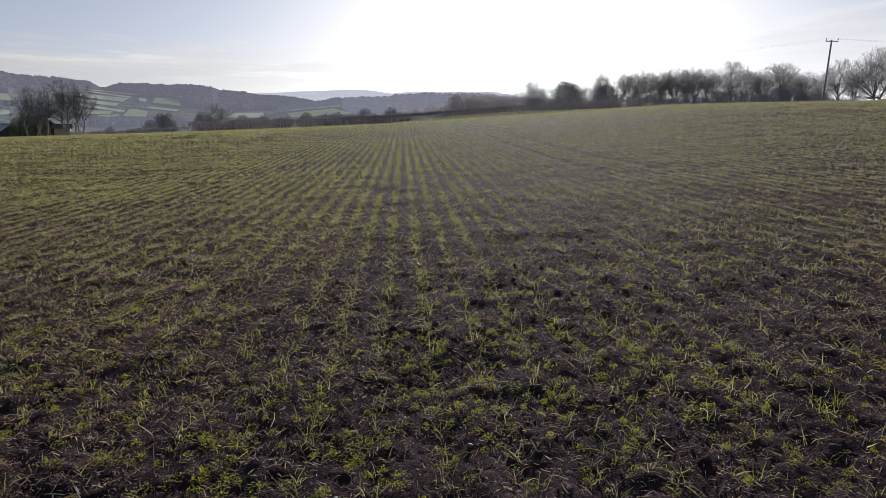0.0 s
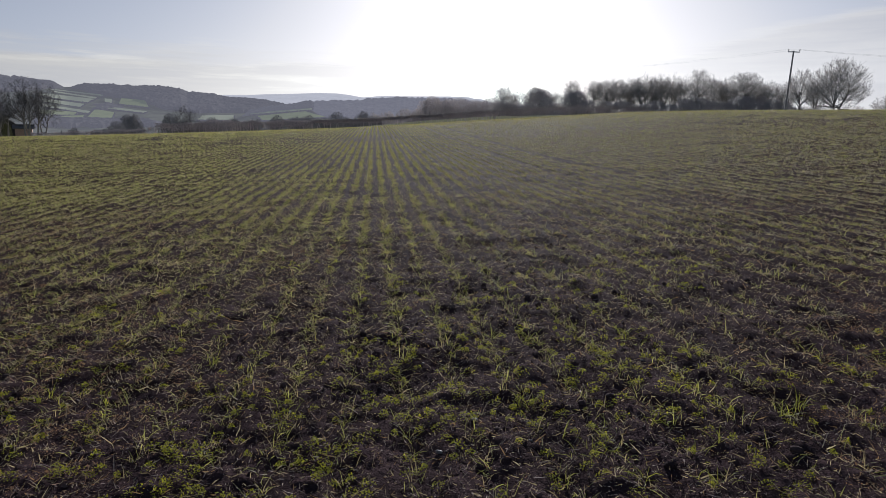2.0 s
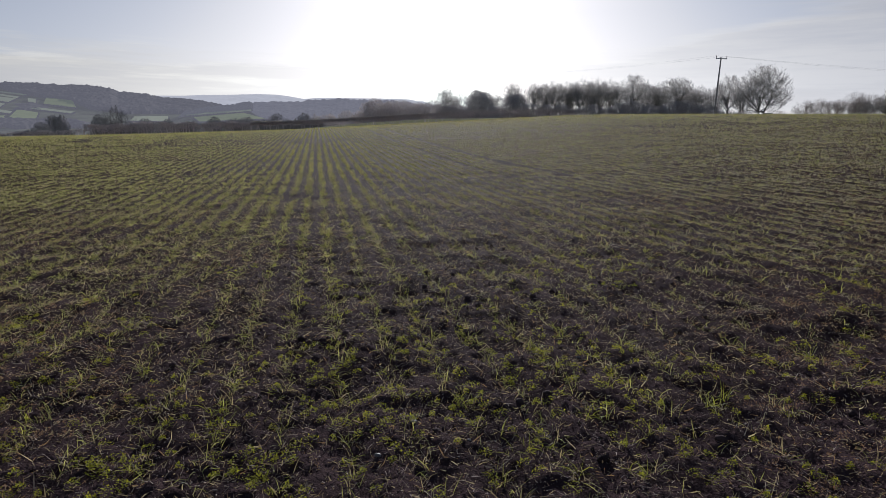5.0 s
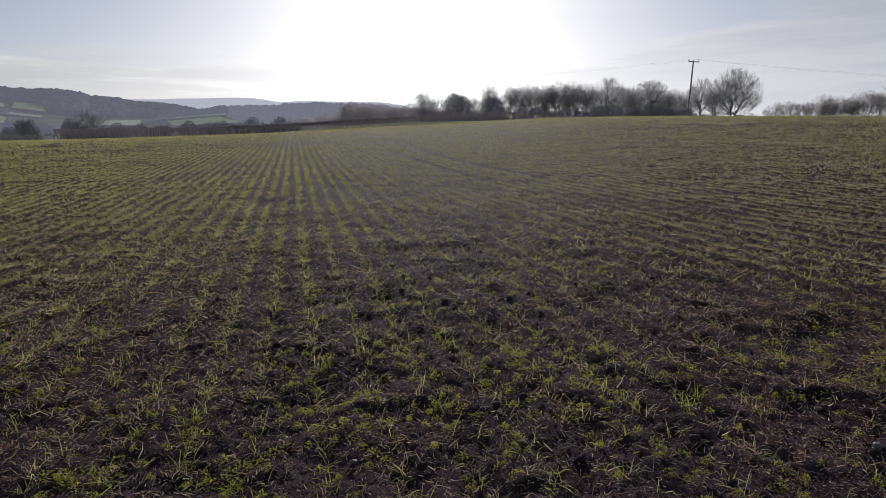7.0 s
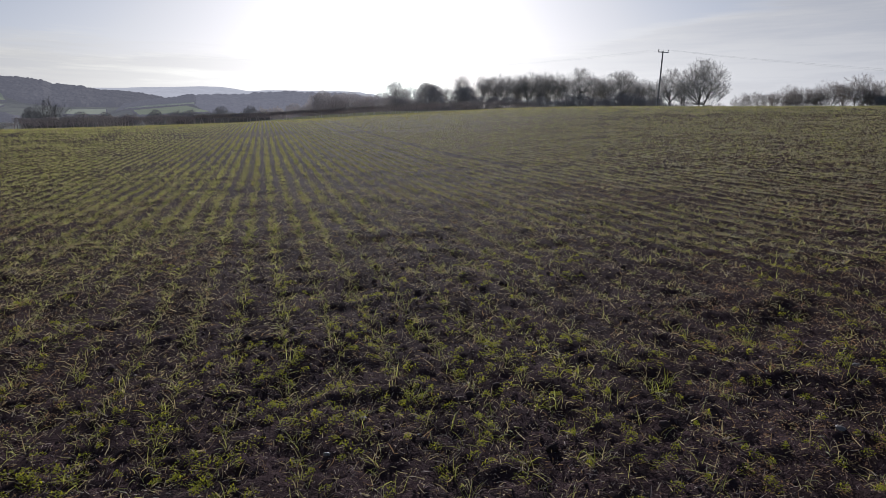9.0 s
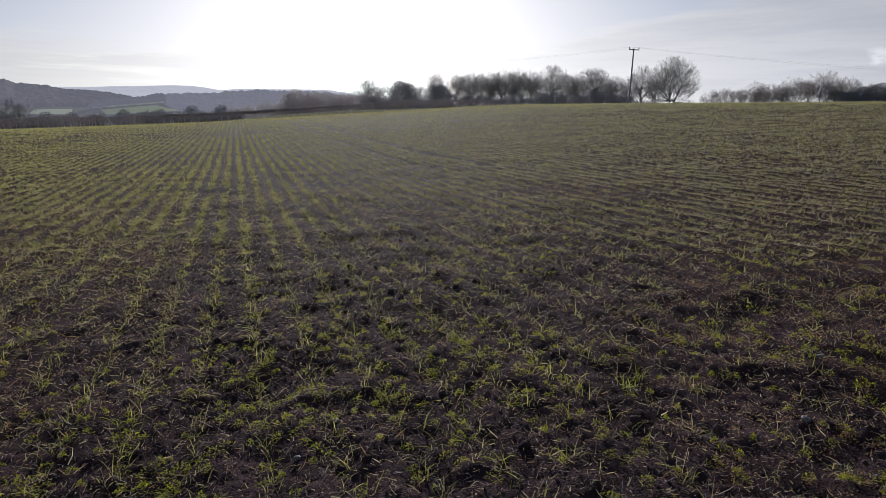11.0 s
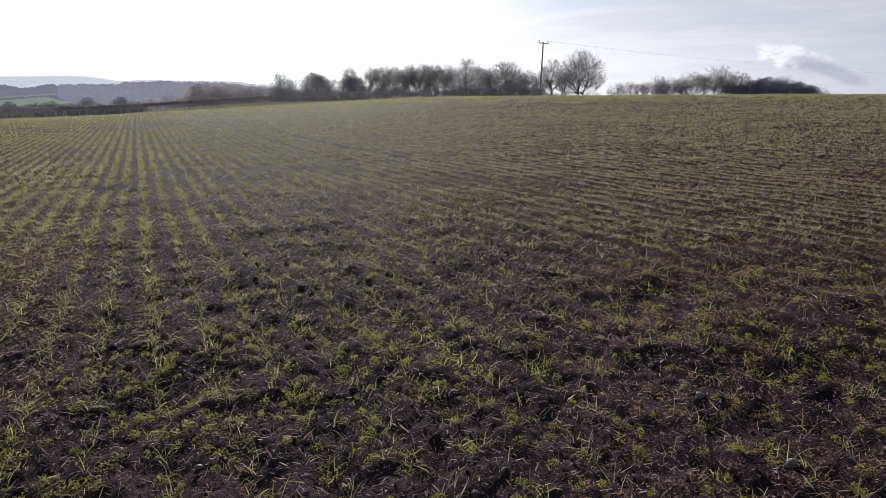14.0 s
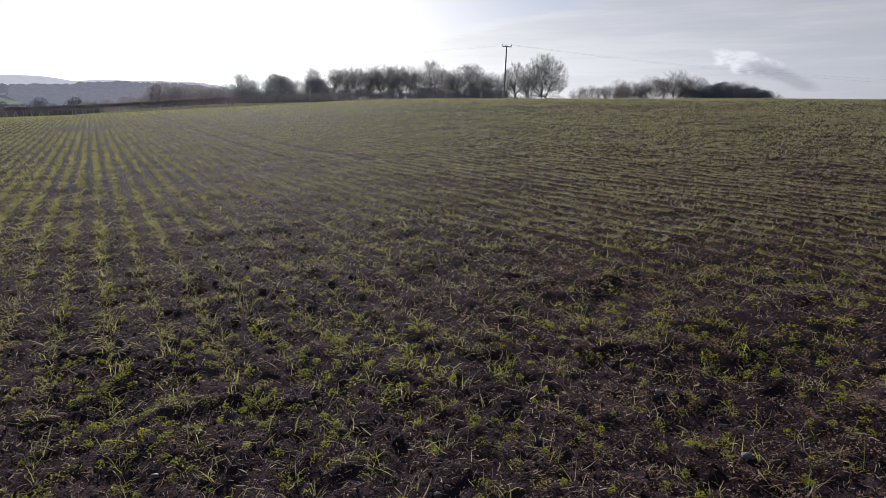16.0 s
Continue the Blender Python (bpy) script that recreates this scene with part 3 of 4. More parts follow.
# fine crumbs of tilth: small uneven eight-sided bits
spots = scatter(9000, 1.3, 9.5, power=0.8)
n = len(spots)
size = np.clip(rng.lognormal(-5.05, 0.42, n), 0.003, 0.016)
place = np.concatenate([spots, (ground_z(spots[:, 0], spots[:, 1]) + size * 0.25)[:, None]], 1)
jut = np.array([(1, 0, 0), (0, 1, 0), (-1, 0, 0), (0, -1, 0), (0, 0, 1), (0, 0, -1)], float)
verts = (place[:, None, :] + (jut[None] + rng.normal(0, 0.28, (n, 6, 3))) * size[:, None, None]).reshape(-1, 3)
facets = np.array([(0, 1, 4), (1, 2, 4), (2, 3, 4), (3, 0, 4), (1, 0, 5), (2, 1, 5), (3, 2, 5), (0, 3, 5)])
tagged(new("soil_crumbs", mesh_of("soil_crumbs", verts, [(np.arange(n)[:, None, None] * 6 + facets[None]).reshape(-1, 3)], CLOD)), "fine brown crumbs of tilled soil", "soil", kind="stuff")

# pale stones
stone_meshes = [mesh_of("stone", v, [t], STONE, True) for v, t in (lump_shape(40 + i, 2, 0.5) for i in range(4))]
flints = [(2.54, 1.82), (2.66, 2.49), (3.36, 3.10)] + [tuple(p) for p in scatter(20, 2.2, 7.5, -34, 60)]
for i, (x, y) in enumerate(flints):
    ob = new("stone", stone_meshes[i % 4])
    s = random.uniform(0.007, 0.015) if i > 2 else 0.02
    ob.matrix_world = Matrix.Translation((x, y, float(ground_z(x, y)) + s * 0.25)) @ Matrix.Rotation(i * 1.7, 4, "Z") @ Matrix.Diagonal((s * 1.4, s, s * 0.7, 1))
    tagged(ob, "small pale flint lying on dark soil", "stone", "stones on the field")

# ---- trees ----


def tube(segs, sides):
    """Tapered pieces of branch (p, q, radius at p, radius at q) as vertices and quads."""
    p, q = np.array([s[0] for s in segs]), np.array([s[1] for s in segs])
    ra, rb = np.array([s[2] for s in segs]), np.array([s[3] for s in segs])
    d = q - p
    d /= np.maximum(np.linalg.norm(d, axis=1), 1e-6)[:, None]
    ref = np.where(np.abs(d[:, 2:]) > 0.9, np.array([[1.0, 0, 0]]), np.array([[0, 0, 1.0]]))
    a = np.cross(d, ref)
    a /= np.linalg.norm(a, axis=1)[:, None]
    b = np.cross(d, a)
    ring = [(math.cos(2 * math.pi * k / sides), math.sin(2 * math.pi * k / sides)) for k in range(sides)]
    lower = np.stack([p + (a * c + b * s) * ra[:, None] for c, s in ring], 1)
    upper = np.stack([q + (a * c + b * s) * rb[:, None] for c, s in ring], 1)
    verts = np.concatenate([lower, upper], 1).reshape(-1, 3)
    base = np.arange(len(segs))[:, None] * 2 * sides
    quads = np.concatenate([base + np.array([[k, (k + 1) % sides, sides + (k + 1) % sides, sides + k]]) for k in range(sides)])
    return verts, quads, []


def grow(half, height, base, seed, stems=1, limbs=8, tilt=(14, 58), kids=(3, 3, 3, 3, 2), thin=0.022, bow=0.2, wob=0.13):
    """A leafless broadleaf: rising limbs that fork again and again and fill a rounded, uneven crown. Returns thick, middle and fine pieces."""
    r = random.Random(seed)
    thick, limb_sets, fine = [], [], []
    mid, rise = base + (height - base) * 0.42, (height - base) * 0.58

    def within(p):
        lump = 1.0 + 0.16 * noise.noise(Vector((p.x, p.y, p.z)) * (2.2 / half) + Vector((seed, 0, 0)))
        z = (p.z - mid) / (rise if p.z > mid else (mid - base) * 1.15)
        return (p.x * p.x + p.y * p.y) / (half * half) + z * z < lump * lump

    def run(p, way, length, ra, rb, parts, wob, bag, bound):
        """One branch that bows upwards; ends early at the crown's outside. Returns its points and end direction."""
        pts = [p]
        for k in range(parts):
            way = (way + Vector((r.gauss(0, wob), r.gauss(0, wob), r.gauss(0, wob) + bow / parts * 2))).normalized()
            q = pts[-1] + way * (length / parts)
            if bound and k and not within(q):
                break
            a, b = ra + (rb - ra) * k / parts, ra + (rb - ra) * (k + 1) / parts
            bag.append((tuple(pts[-1]), tuple(q), a, b))
            pts.append(q)
        return pts, way

    def fork(pts, way, length, level):
        if level >= len(kids) or not within(pts[-1]) and level > 1:
            return
        count = kids[level] + (r.random() < 0.3)
        for c in range(count):
            spot = pts[-1] if c == 0 else pts[r.randrange(1, len(pts))] if len(pts) > 1 else pts[0]
            off = Vector((r.gauss(0, 1), r.gauss(0, 1), r.gauss(0, 0.7)))
            off = (off - way * off.dot(way)).normalized()
            spread = math.tan(radians(r.uniform(8, 20) if c == 0 else r.uniform(22, 52)))
            out = (way + off * spread).normalized()
            size = length * r.uniform(0.55, 0.85)
            ra, rb = thin * (3.2, 2.3, 1.6, 1.15, 0.9)[level], thin * (2.3, 1.6, 1.15, 0.8, 0.55)[level]
            sub, sub_way = run(spot, out, size, ra, rb, (3, 2, 2, 1, 1)[level], wob, fine, True)
            fork(sub, sub_way, size, level + 1)

    for s in range(stems):
        turn = 2 * math.pi * (s + r.uniform(-0.2, 0.2)) / stems
        away = Vector((math.cos(turn), math.sin(turn), 0)) * (stems > 1)
        rad = height * 0.027 / math.sqrt(stems) ** 0.8
        trunk, way = run(Vector((0, 0, -0.3)) + away * rad * 0.7, (Vector((0, 0, 1)) + away * r.uniform(0.15, 0.4)).normalized(), base + 0.3, rad, rad * 0.8, 3, 0.07, thick, False)
        lead, way = run(trunk[-1], (way + Vector((0, 0, 0.4)) + away * 0.15).normalized(), (height - base) * 0.42, rad * 0.75, rad * 0.3, 4, 0.07, thick, False)
        count = max(3, limbs // stems)
        for k in range(count):
            ang = turn + 2 * math.pi * (k + r.uniform(-0.3, 0.3)) / count
            t = radians(r.uniform(*tilt))
            spot = trunk[-1].lerp(lead[1], r.random()) if k % 3 else lead[r.randrange(1, 4)]
            bough = []
            limb_sets.append(bough)
            length = (height - base) * r.uniform(0.30, 0.40)
            pts, end = run(spot, Vector((math.cos(ang) * math.sin(t), math.sin(ang) * math.sin(t), math.cos(t))), length, rad * 0.5, rad * 0.26, 5, wob, bough, True)
            fork(pts, end, length, 0)
        fork(lead, way, (height - base) * 0.34, 0)
    return thick, [b for b in limb_sets if b], fine


def strips(segs, seed):
    """Fine twigs as flat tapered strips turned every way."""
    r = np.random.default_rng(seed)
    p, q = np.array([t[0] for t in segs]), np.array([t[1] for t in segs])
    ra, rb = np.array([t[2] for t in segs]), np.array([t[3] for t in segs])
    side = np.cross(q - p, r.normal(size=p.shape))
    side /= np.maximum(np.linalg.norm(side, axis=1), 1e-6)[:, None]
    v = np.stack([p - side * ra[:, None], p + side * ra[:, None], q + side * rb[:, None], q - side * rb[:, None]], 1).reshape(-1, 3)
    return v, np.arange(len(segs) * 4).reshape(-1, 4), []


def tree_meshes(seed, half, height, base, twigs=None, **more):
    thick, limb_sets, fine = grow(half, height, base, seed, **more)
    unit = np.array([1 / half, 1 / half, 1 / height])
    v, q, _ = tube(thick, 7)
    w, f, _ = strips(fine, seed)
    boughs = []
    for pieces in limb_sets:
        x, y, _ = tube(pieces, 4)
        boughs.append(mesh_of("limb", x * unit, [y], BARK))
    return mesh_of("trunk", v * unit, [q], BARK), mesh_of("crown", w * unit, [f], twigs or TWIG), boughs


def bare_tree(name, meshes, az, dist, height, half, label, group, turn=0.0):
    p = polar(az, dist)
    z = float(land(p.x, p.y))
    ob = thing(name, (p.x, p.y, z - 0.1), label, "tree", group)
    ob.matrix_world = Matrix.Translation((p.x, p.y, z - 0.1)) @ Matrix.Rotation(turn, 4, "Z") @ Matrix.Diagonal((half, half, height, 1))
    trunk = part("trunk", meshes[0], ob)
    for bough in meshes[2]:
        part("limb", bough, trunk)
    tagged(part("crown", meshes[1], ob, "dense bare twigs"), kind="stuff")
    return ob


def tall(az, el, dist):
    """Height of something at that bearing and distance whose top shows at that elevation."""
    p = polar(az, dist)
    return 1.6 + dist * math.tan(radians(el)) - float(land(p.x, p.y))


ROUND = [tree_meshes(11 + i, 5.0, 10.5, 2.0, limbs=12, tilt=(8, 72), kids=(4, 3, 3, 3, 3), thin=0.0125, bow=0.08, wob=0.1) for i in range(4)]
UPRIGHT = [tree_meshes(31 + i, 3.8, 10.5, 1.3, stems=3, limbs=15, tilt=(5, 62), kids=(3, 3, 3, 3, 2), thin=0.012, bow=0.1, wob=0.1) for i in range(3)]
LONE = tree_meshes(18, 5.0, 10.5, 1.2, stems=2, limbs=20, tilt=(8, 95), kids=(4, 4, 3, 3, 2), thin=0.0125, bow=0.08, wob=0.1)
COPSE = [tree_meshes(71 + i, 4.2, 10.5, 1.5, twigs=COPSE_TWIG, stems=1 + i % 2, limbs=11, tilt=(8, 72), kids=(4, 3, 3, 3, 2), thin=0.017, bow=0.06, wob=0.13) for i in range(4)]
BUSHY = [tree_meshes(51 + i, 3.4, 7.5, 2.5, twigs=DARK_TWIG, stems=2, limbs=8, tilt=(14, 88), kids=(3, 3, 3, 3, 3), thin=0.0085, bow=0.05, wob=0.14) for i in range(3)]

# bearing, elevation of the top, distance, kind, half width
wood = [(7.9, 3.89, 190, ROUND, 3.6), (9.1, 3.55, 196, UPRIGHT, 2.6), (12.2, 3.60, 196, UPRIGHT, 2.6), (13.7, 4.55, 194, ROUND, 3.4), (15.5, 4.43, 184, ROUND, 3.2), (17.0, 4.68, 180, UPRIGHT, 3.6),
        (18.4, 4.65, 186, UPRIGHT, 3.2), (19.7, 4.80, 180, UPRIGHT, 3.4), (20.9, 4.85, 184, UPRIGHT, 3.4), (22.0, 4.75, 186, UPRIGHT, 2.6), (23.85, 5.12, 178, ROUND, 5.4), (25.9, 4.45, 186, UPRIGHT, 3.0),
        (27.45, 4.80, 178, ROUND, 5.8), (29.2, 4.1, 184, UPRIGHT, 3.2), (31.35, 4.95, 176, ROUND, 3.6), (16.2, 4.2, 192, UPRIGHT, 3.4), (17.7, 4.3, 192, UPRIGHT, 3.4), (19.1, 4.35, 190, UPRIGHT, 3.4),
        (20.3, 4.4, 192, UPRIGHT, 3.2), (21.4, 4.4, 192, UPRIGHT, 3.0), (22.9, 4.4, 190, UPRIGHT, 3.4), (24.9, 4.4, 190, UPRIGHT, 3.4), (26.4, 4.0, 190, UPRIGHT, 3.4), (28.5, 4.0, 188, UPRIGHT, 3.4), (30.3, 3.9, 184, UPRIGHT, 3.0), (32.4, 4.2, 180, UPRIGHT, 2.8)]
for i, (az, el, dist, kind, half) in enumerate(wood):
    bare_tree("bare_tree", kind[i % len(kind)], az, dist, tall(az, el + 0.1, dist), half * (1.05 if kind is ROUND else 1.3), "leafless deciduous tree at the edge of a wood", "trees of the wood", i * 2.1)
bare_tree("bare_tree", LONE, 33.75, 168, tall(33.75, 5.8, 168), 6.1, "large spreading leafless tree standing free behind the field", "trees of the wood", 0.6)
copse = [(36.77, 3.02, 3.2), (37.83, 3.24, 3.0), (38.9, 3.22, 3.2), (39.97, 3.62, 4.2), (41.1, 3.5, 3.8), (42.64, 3.93, 4.4), (43.65, 3.81, 3.4), (44.65, 4.27, 5.0), (46.3, 3.83, 4.8), (47.2, 3.3, 3.8), (49.2, 3.40, 4.2), (50.4, 2.95, 4.0), (51.5, 2.6, 4.0),
         (40.6, 3.2, 4.0), (42.0, 3.4, 4.0), (45.5, 3.5, 4.4)]
for i, (az, el, half) in enumerate(copse):
    bare_tree("bare_tree", COPSE[i % 4], az, 262 + (i * 7) % 15, tall(az, el, 268), half * 1.2, "leafless tree of a far copse behind the crest", "trees of the far copse", i * 1.3)
for i, (az, el, dist, half) in enumerate([(-32.7, 2.9, 101, 3.0), (-31.7, 3.3, 103, 2.7), (-30.45, 3.75, 99, 2.8), (-29.95, 3.45, 102, 2.5), (-29.45, 3.4, 99, 2.4)]):
    bare_tree("bare_tree", BUSHY[i % 3], az, dist, tall(az, el, dist), half, "dark multi-stemmed leafless tree beside the barn", "trees by the barn", i * 1.1)
bare_tree("bare_tree", BUSHY[0], -18.9, 165, tall(-18.9, 2.45, 165), 4.2, "solitary leafless tree in the valley hedge", "valley trees", 2.0)


def leaf_dome(seed, leaves=2600, size=0.22):
    """An evergreen or scrubby dome of many small leaf clumps, one metre in radius scale 1."""
    r = np.random.default_rng(seed)
    n = leaves
    d = r.normal(size=(n, 3))
    d /= np.linalg.norm(d, axis=1)[:, None]
    d[:, 2] = np.abs(d[:, 2])
    lobes = r.normal(size=(9, 3))
    lobes /= np.linalg.norm(lobes, axis=1)[:, None]
    lobes[:, 2] = np.abs(lobes[:, 2])
    d /= ((np.hypot(d[:, 0], d[:, 1]) ** 2.8 + d[:, 2] ** 2.8) ** (1 / 2.8))[:, None]
    swell = 0.86 + 0.16 * np.max(np.clip(d @ lobes.T, 0, 1) ** 4, axis=1)
    c = d * (swell * (0.55 + 0.5 * r.random(n) ** 0.5))[:, None]
    a = r.normal(size=(n, 3))
    a /= np.linalg.norm(a, axis=1)[:, None]
    b = np.cross(a, d)
    b /= np.maximum(np.linalg.norm(b, axis=1), 1e-5)[:, None]
    s = (size * r.uniform(0.3, 1.0, n) * 0.35)[:, None]
    v = np.stack([c - a * s, c + b * s * 0.8, c + a * s, c - b * s * 0.8], 1).reshape(-1, 3)
    return v, np.arange(n * 4).reshape(-1, 4)


def dome_meshes(seed, material, leaves=2600, size=0.22):
    v, q = leaf_dome(seed, leaves, size)
    r = random.Random(seed)
    stems = [((0, 0, -0.05), (r.uniform(-0.4, 0.4), r.uniform(-0.4, 0.4), r.uniform(0.4, 0.75)), 0.05, 0.02) for _ in range(7)]
    w, f, _ = tube(stems, 5)
    return mesh_of("stems", w, [f], BARK), mesh_of("foliage", v, [q], material)


def stick_dome(seed, n):
    """A leafless thicket: fine upright sticks filling a low dome of unit size."""
    r = np.random.default_rng(seed)
    ang, rad = r.uniform(0, 2 * math.pi, n), np.sqrt(r.random(n)) * 0.95
    cap = np.sqrt(1 - rad ** 2) * (0.82 + 0.25 * grid_noise(np.cos(ang) * rad * 4 + seed, np.sin(ang) * rad * 4, 71))
    top = cap * r.uniform(0.25, 1.05, n)
    q = np.stack([np.cos(ang) * rad, np.sin(ang) * rad, top], -1)
    p = q - np.stack([q[:, 0] * 0.25 + r.normal(0, 0.05, n), q[:, 1] * 0.25 + r.normal(0, 0.05, n), np.minimum(top + 0.02, r.uniform(0.12, 0.45, n))], -1)
    w = r.uniform(0.007, 0.02, n)
    return strips(list(zip(p, q, w, w * 0.6)), seed)


def thicket_meshes(seed, material, n):
    v, q, _ = stick_dome(seed, n)
    r = random.Random(seed)
    stems = [((r.uniform(-0.5, 0.5), r.uniform(-0.5, 0.5), -0.05), (r.uniform(-0.6, 0.6), r.uniform(-0.6, 0.6), r.uniform(0.3, 0.6)), 0.02, 0.01) for _ in range(9)]
    w, f, _ = tube(stems, 5)
    return mesh_of("stems", w, [f], BARK), mesh_of("branchwork", v, [q], material)


DENSE = [dome_meshes(13 + i, BRAMBLE, 12000, 0.088) for i in range(2)]
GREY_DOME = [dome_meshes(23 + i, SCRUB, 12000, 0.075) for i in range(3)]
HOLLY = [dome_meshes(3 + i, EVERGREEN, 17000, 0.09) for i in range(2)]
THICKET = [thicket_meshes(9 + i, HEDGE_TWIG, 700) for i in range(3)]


def bush(name, meshes, az, dist, half_width, height, label, group, category="bush"):
    p = polar(az, dist)
    ob = thing(name, (p.x, p.y, float(land(p.x, p.y)) - 0.05), label, category, group)
    ob.matrix_world = ob.matrix_world @ Matrix.Rotation(az * 3.3, 4, "Z") @ Matrix.Diagonal((half_width, half_width, height, 1))
    part("stems", meshes[0], ob)
    part(meshes[1].name.split(".")[0], meshes[1], ob)
    return ob


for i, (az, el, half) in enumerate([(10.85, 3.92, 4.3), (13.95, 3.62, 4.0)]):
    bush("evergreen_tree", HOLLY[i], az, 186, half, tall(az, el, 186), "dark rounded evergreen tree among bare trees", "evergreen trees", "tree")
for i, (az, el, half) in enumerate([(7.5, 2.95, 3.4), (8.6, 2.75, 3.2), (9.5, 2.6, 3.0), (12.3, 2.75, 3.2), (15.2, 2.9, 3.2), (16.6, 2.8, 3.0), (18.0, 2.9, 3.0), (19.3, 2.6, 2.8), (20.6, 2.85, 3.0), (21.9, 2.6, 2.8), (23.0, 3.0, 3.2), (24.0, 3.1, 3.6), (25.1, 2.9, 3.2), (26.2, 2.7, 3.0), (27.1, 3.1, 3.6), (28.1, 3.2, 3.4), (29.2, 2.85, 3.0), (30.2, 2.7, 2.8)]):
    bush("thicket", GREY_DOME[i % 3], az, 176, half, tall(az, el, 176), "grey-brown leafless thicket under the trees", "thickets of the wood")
for i, (az, el) in enumerate([(31.2, 2.7), (32.4, 2.6), (34.0, 2.35), (35.0, 2.5), (35.8, 2.2)]):
    bush("thicket", THICKET[i % 3], az, 176, 3.0, tall(az, el, 176), "grey-brown leafless thicket under the trees", "thickets of the wood")
for i, (az, el) in enumerate([(46.2, 2.75), (47.2, 2.95), (48.05, 3.3), (49.0, 2.9), (50.2, 2.85), (51.2, 2.5)]):
    bush("thicket", DENSE[i % 2], az, 258, 3.8, tall(az, el, 258), "dark thicket at the foot of the far copse", "thickets of the copse")
for i, (az, el, dist, half) in enumerate([(-23.35, 1.35, 150, 2.7), (-20.5, 1.15, 160, 2.5), (-19.6, 0.9, 165, 2.6), (-17.2, 0.9, 165, 3.0), (-14.0, 1.1, 170, 3.4), (-12.0, 1.15, 172, 3.2), (-10.2, 1.4, 175, 3.6), (-9.2, 1.2, 175, 3.0),
                                          (-34.9, 0.6, 118, 2.0), (-27.4, 0.0, 130, 1.6), (-25.6, 0.15, 135, 2.0), (-15.6, 0.9, 168, 3.0), (-18.2, 0.8, 160, 2.6), (-24.4, 0.5, 140, 2.4), (-8.1, 1.3, 190, 3.4), (-6.9, 1.5, 195, 3.8), (-5.7, 1.35, 200, 3.2), (-4.6, 1.6, 200, 3.8), (-3.5, 1.5, 205, 3.4)]):
    bush("valley_bush", DENSE[i % 2], az, dist, half, tall(az, el, dist), "dark leafless bush in the valley behind the hedge", "valley bushes")
IVIED = dome_meshes(19, IVY, 9000, 0.1)
for az, el, dist, half in [(-32.7, 1.5, 106, 1.6), (-31.9, 1.0, 105, 1.2), (-33.5, 0.7, 107, 1.2)]:
    bush("ivy_bush", IVIED, az, dist, half, tall(az, el, dist), "dark ivy-grown bush beside the barn", "ivy bushes")
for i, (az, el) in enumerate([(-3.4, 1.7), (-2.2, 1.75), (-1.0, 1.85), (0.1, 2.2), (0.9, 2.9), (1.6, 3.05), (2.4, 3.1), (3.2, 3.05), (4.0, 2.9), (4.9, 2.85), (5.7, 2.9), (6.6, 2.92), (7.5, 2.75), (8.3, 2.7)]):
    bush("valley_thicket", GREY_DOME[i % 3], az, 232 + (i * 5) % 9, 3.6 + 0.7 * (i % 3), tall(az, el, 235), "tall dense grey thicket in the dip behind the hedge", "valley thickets")


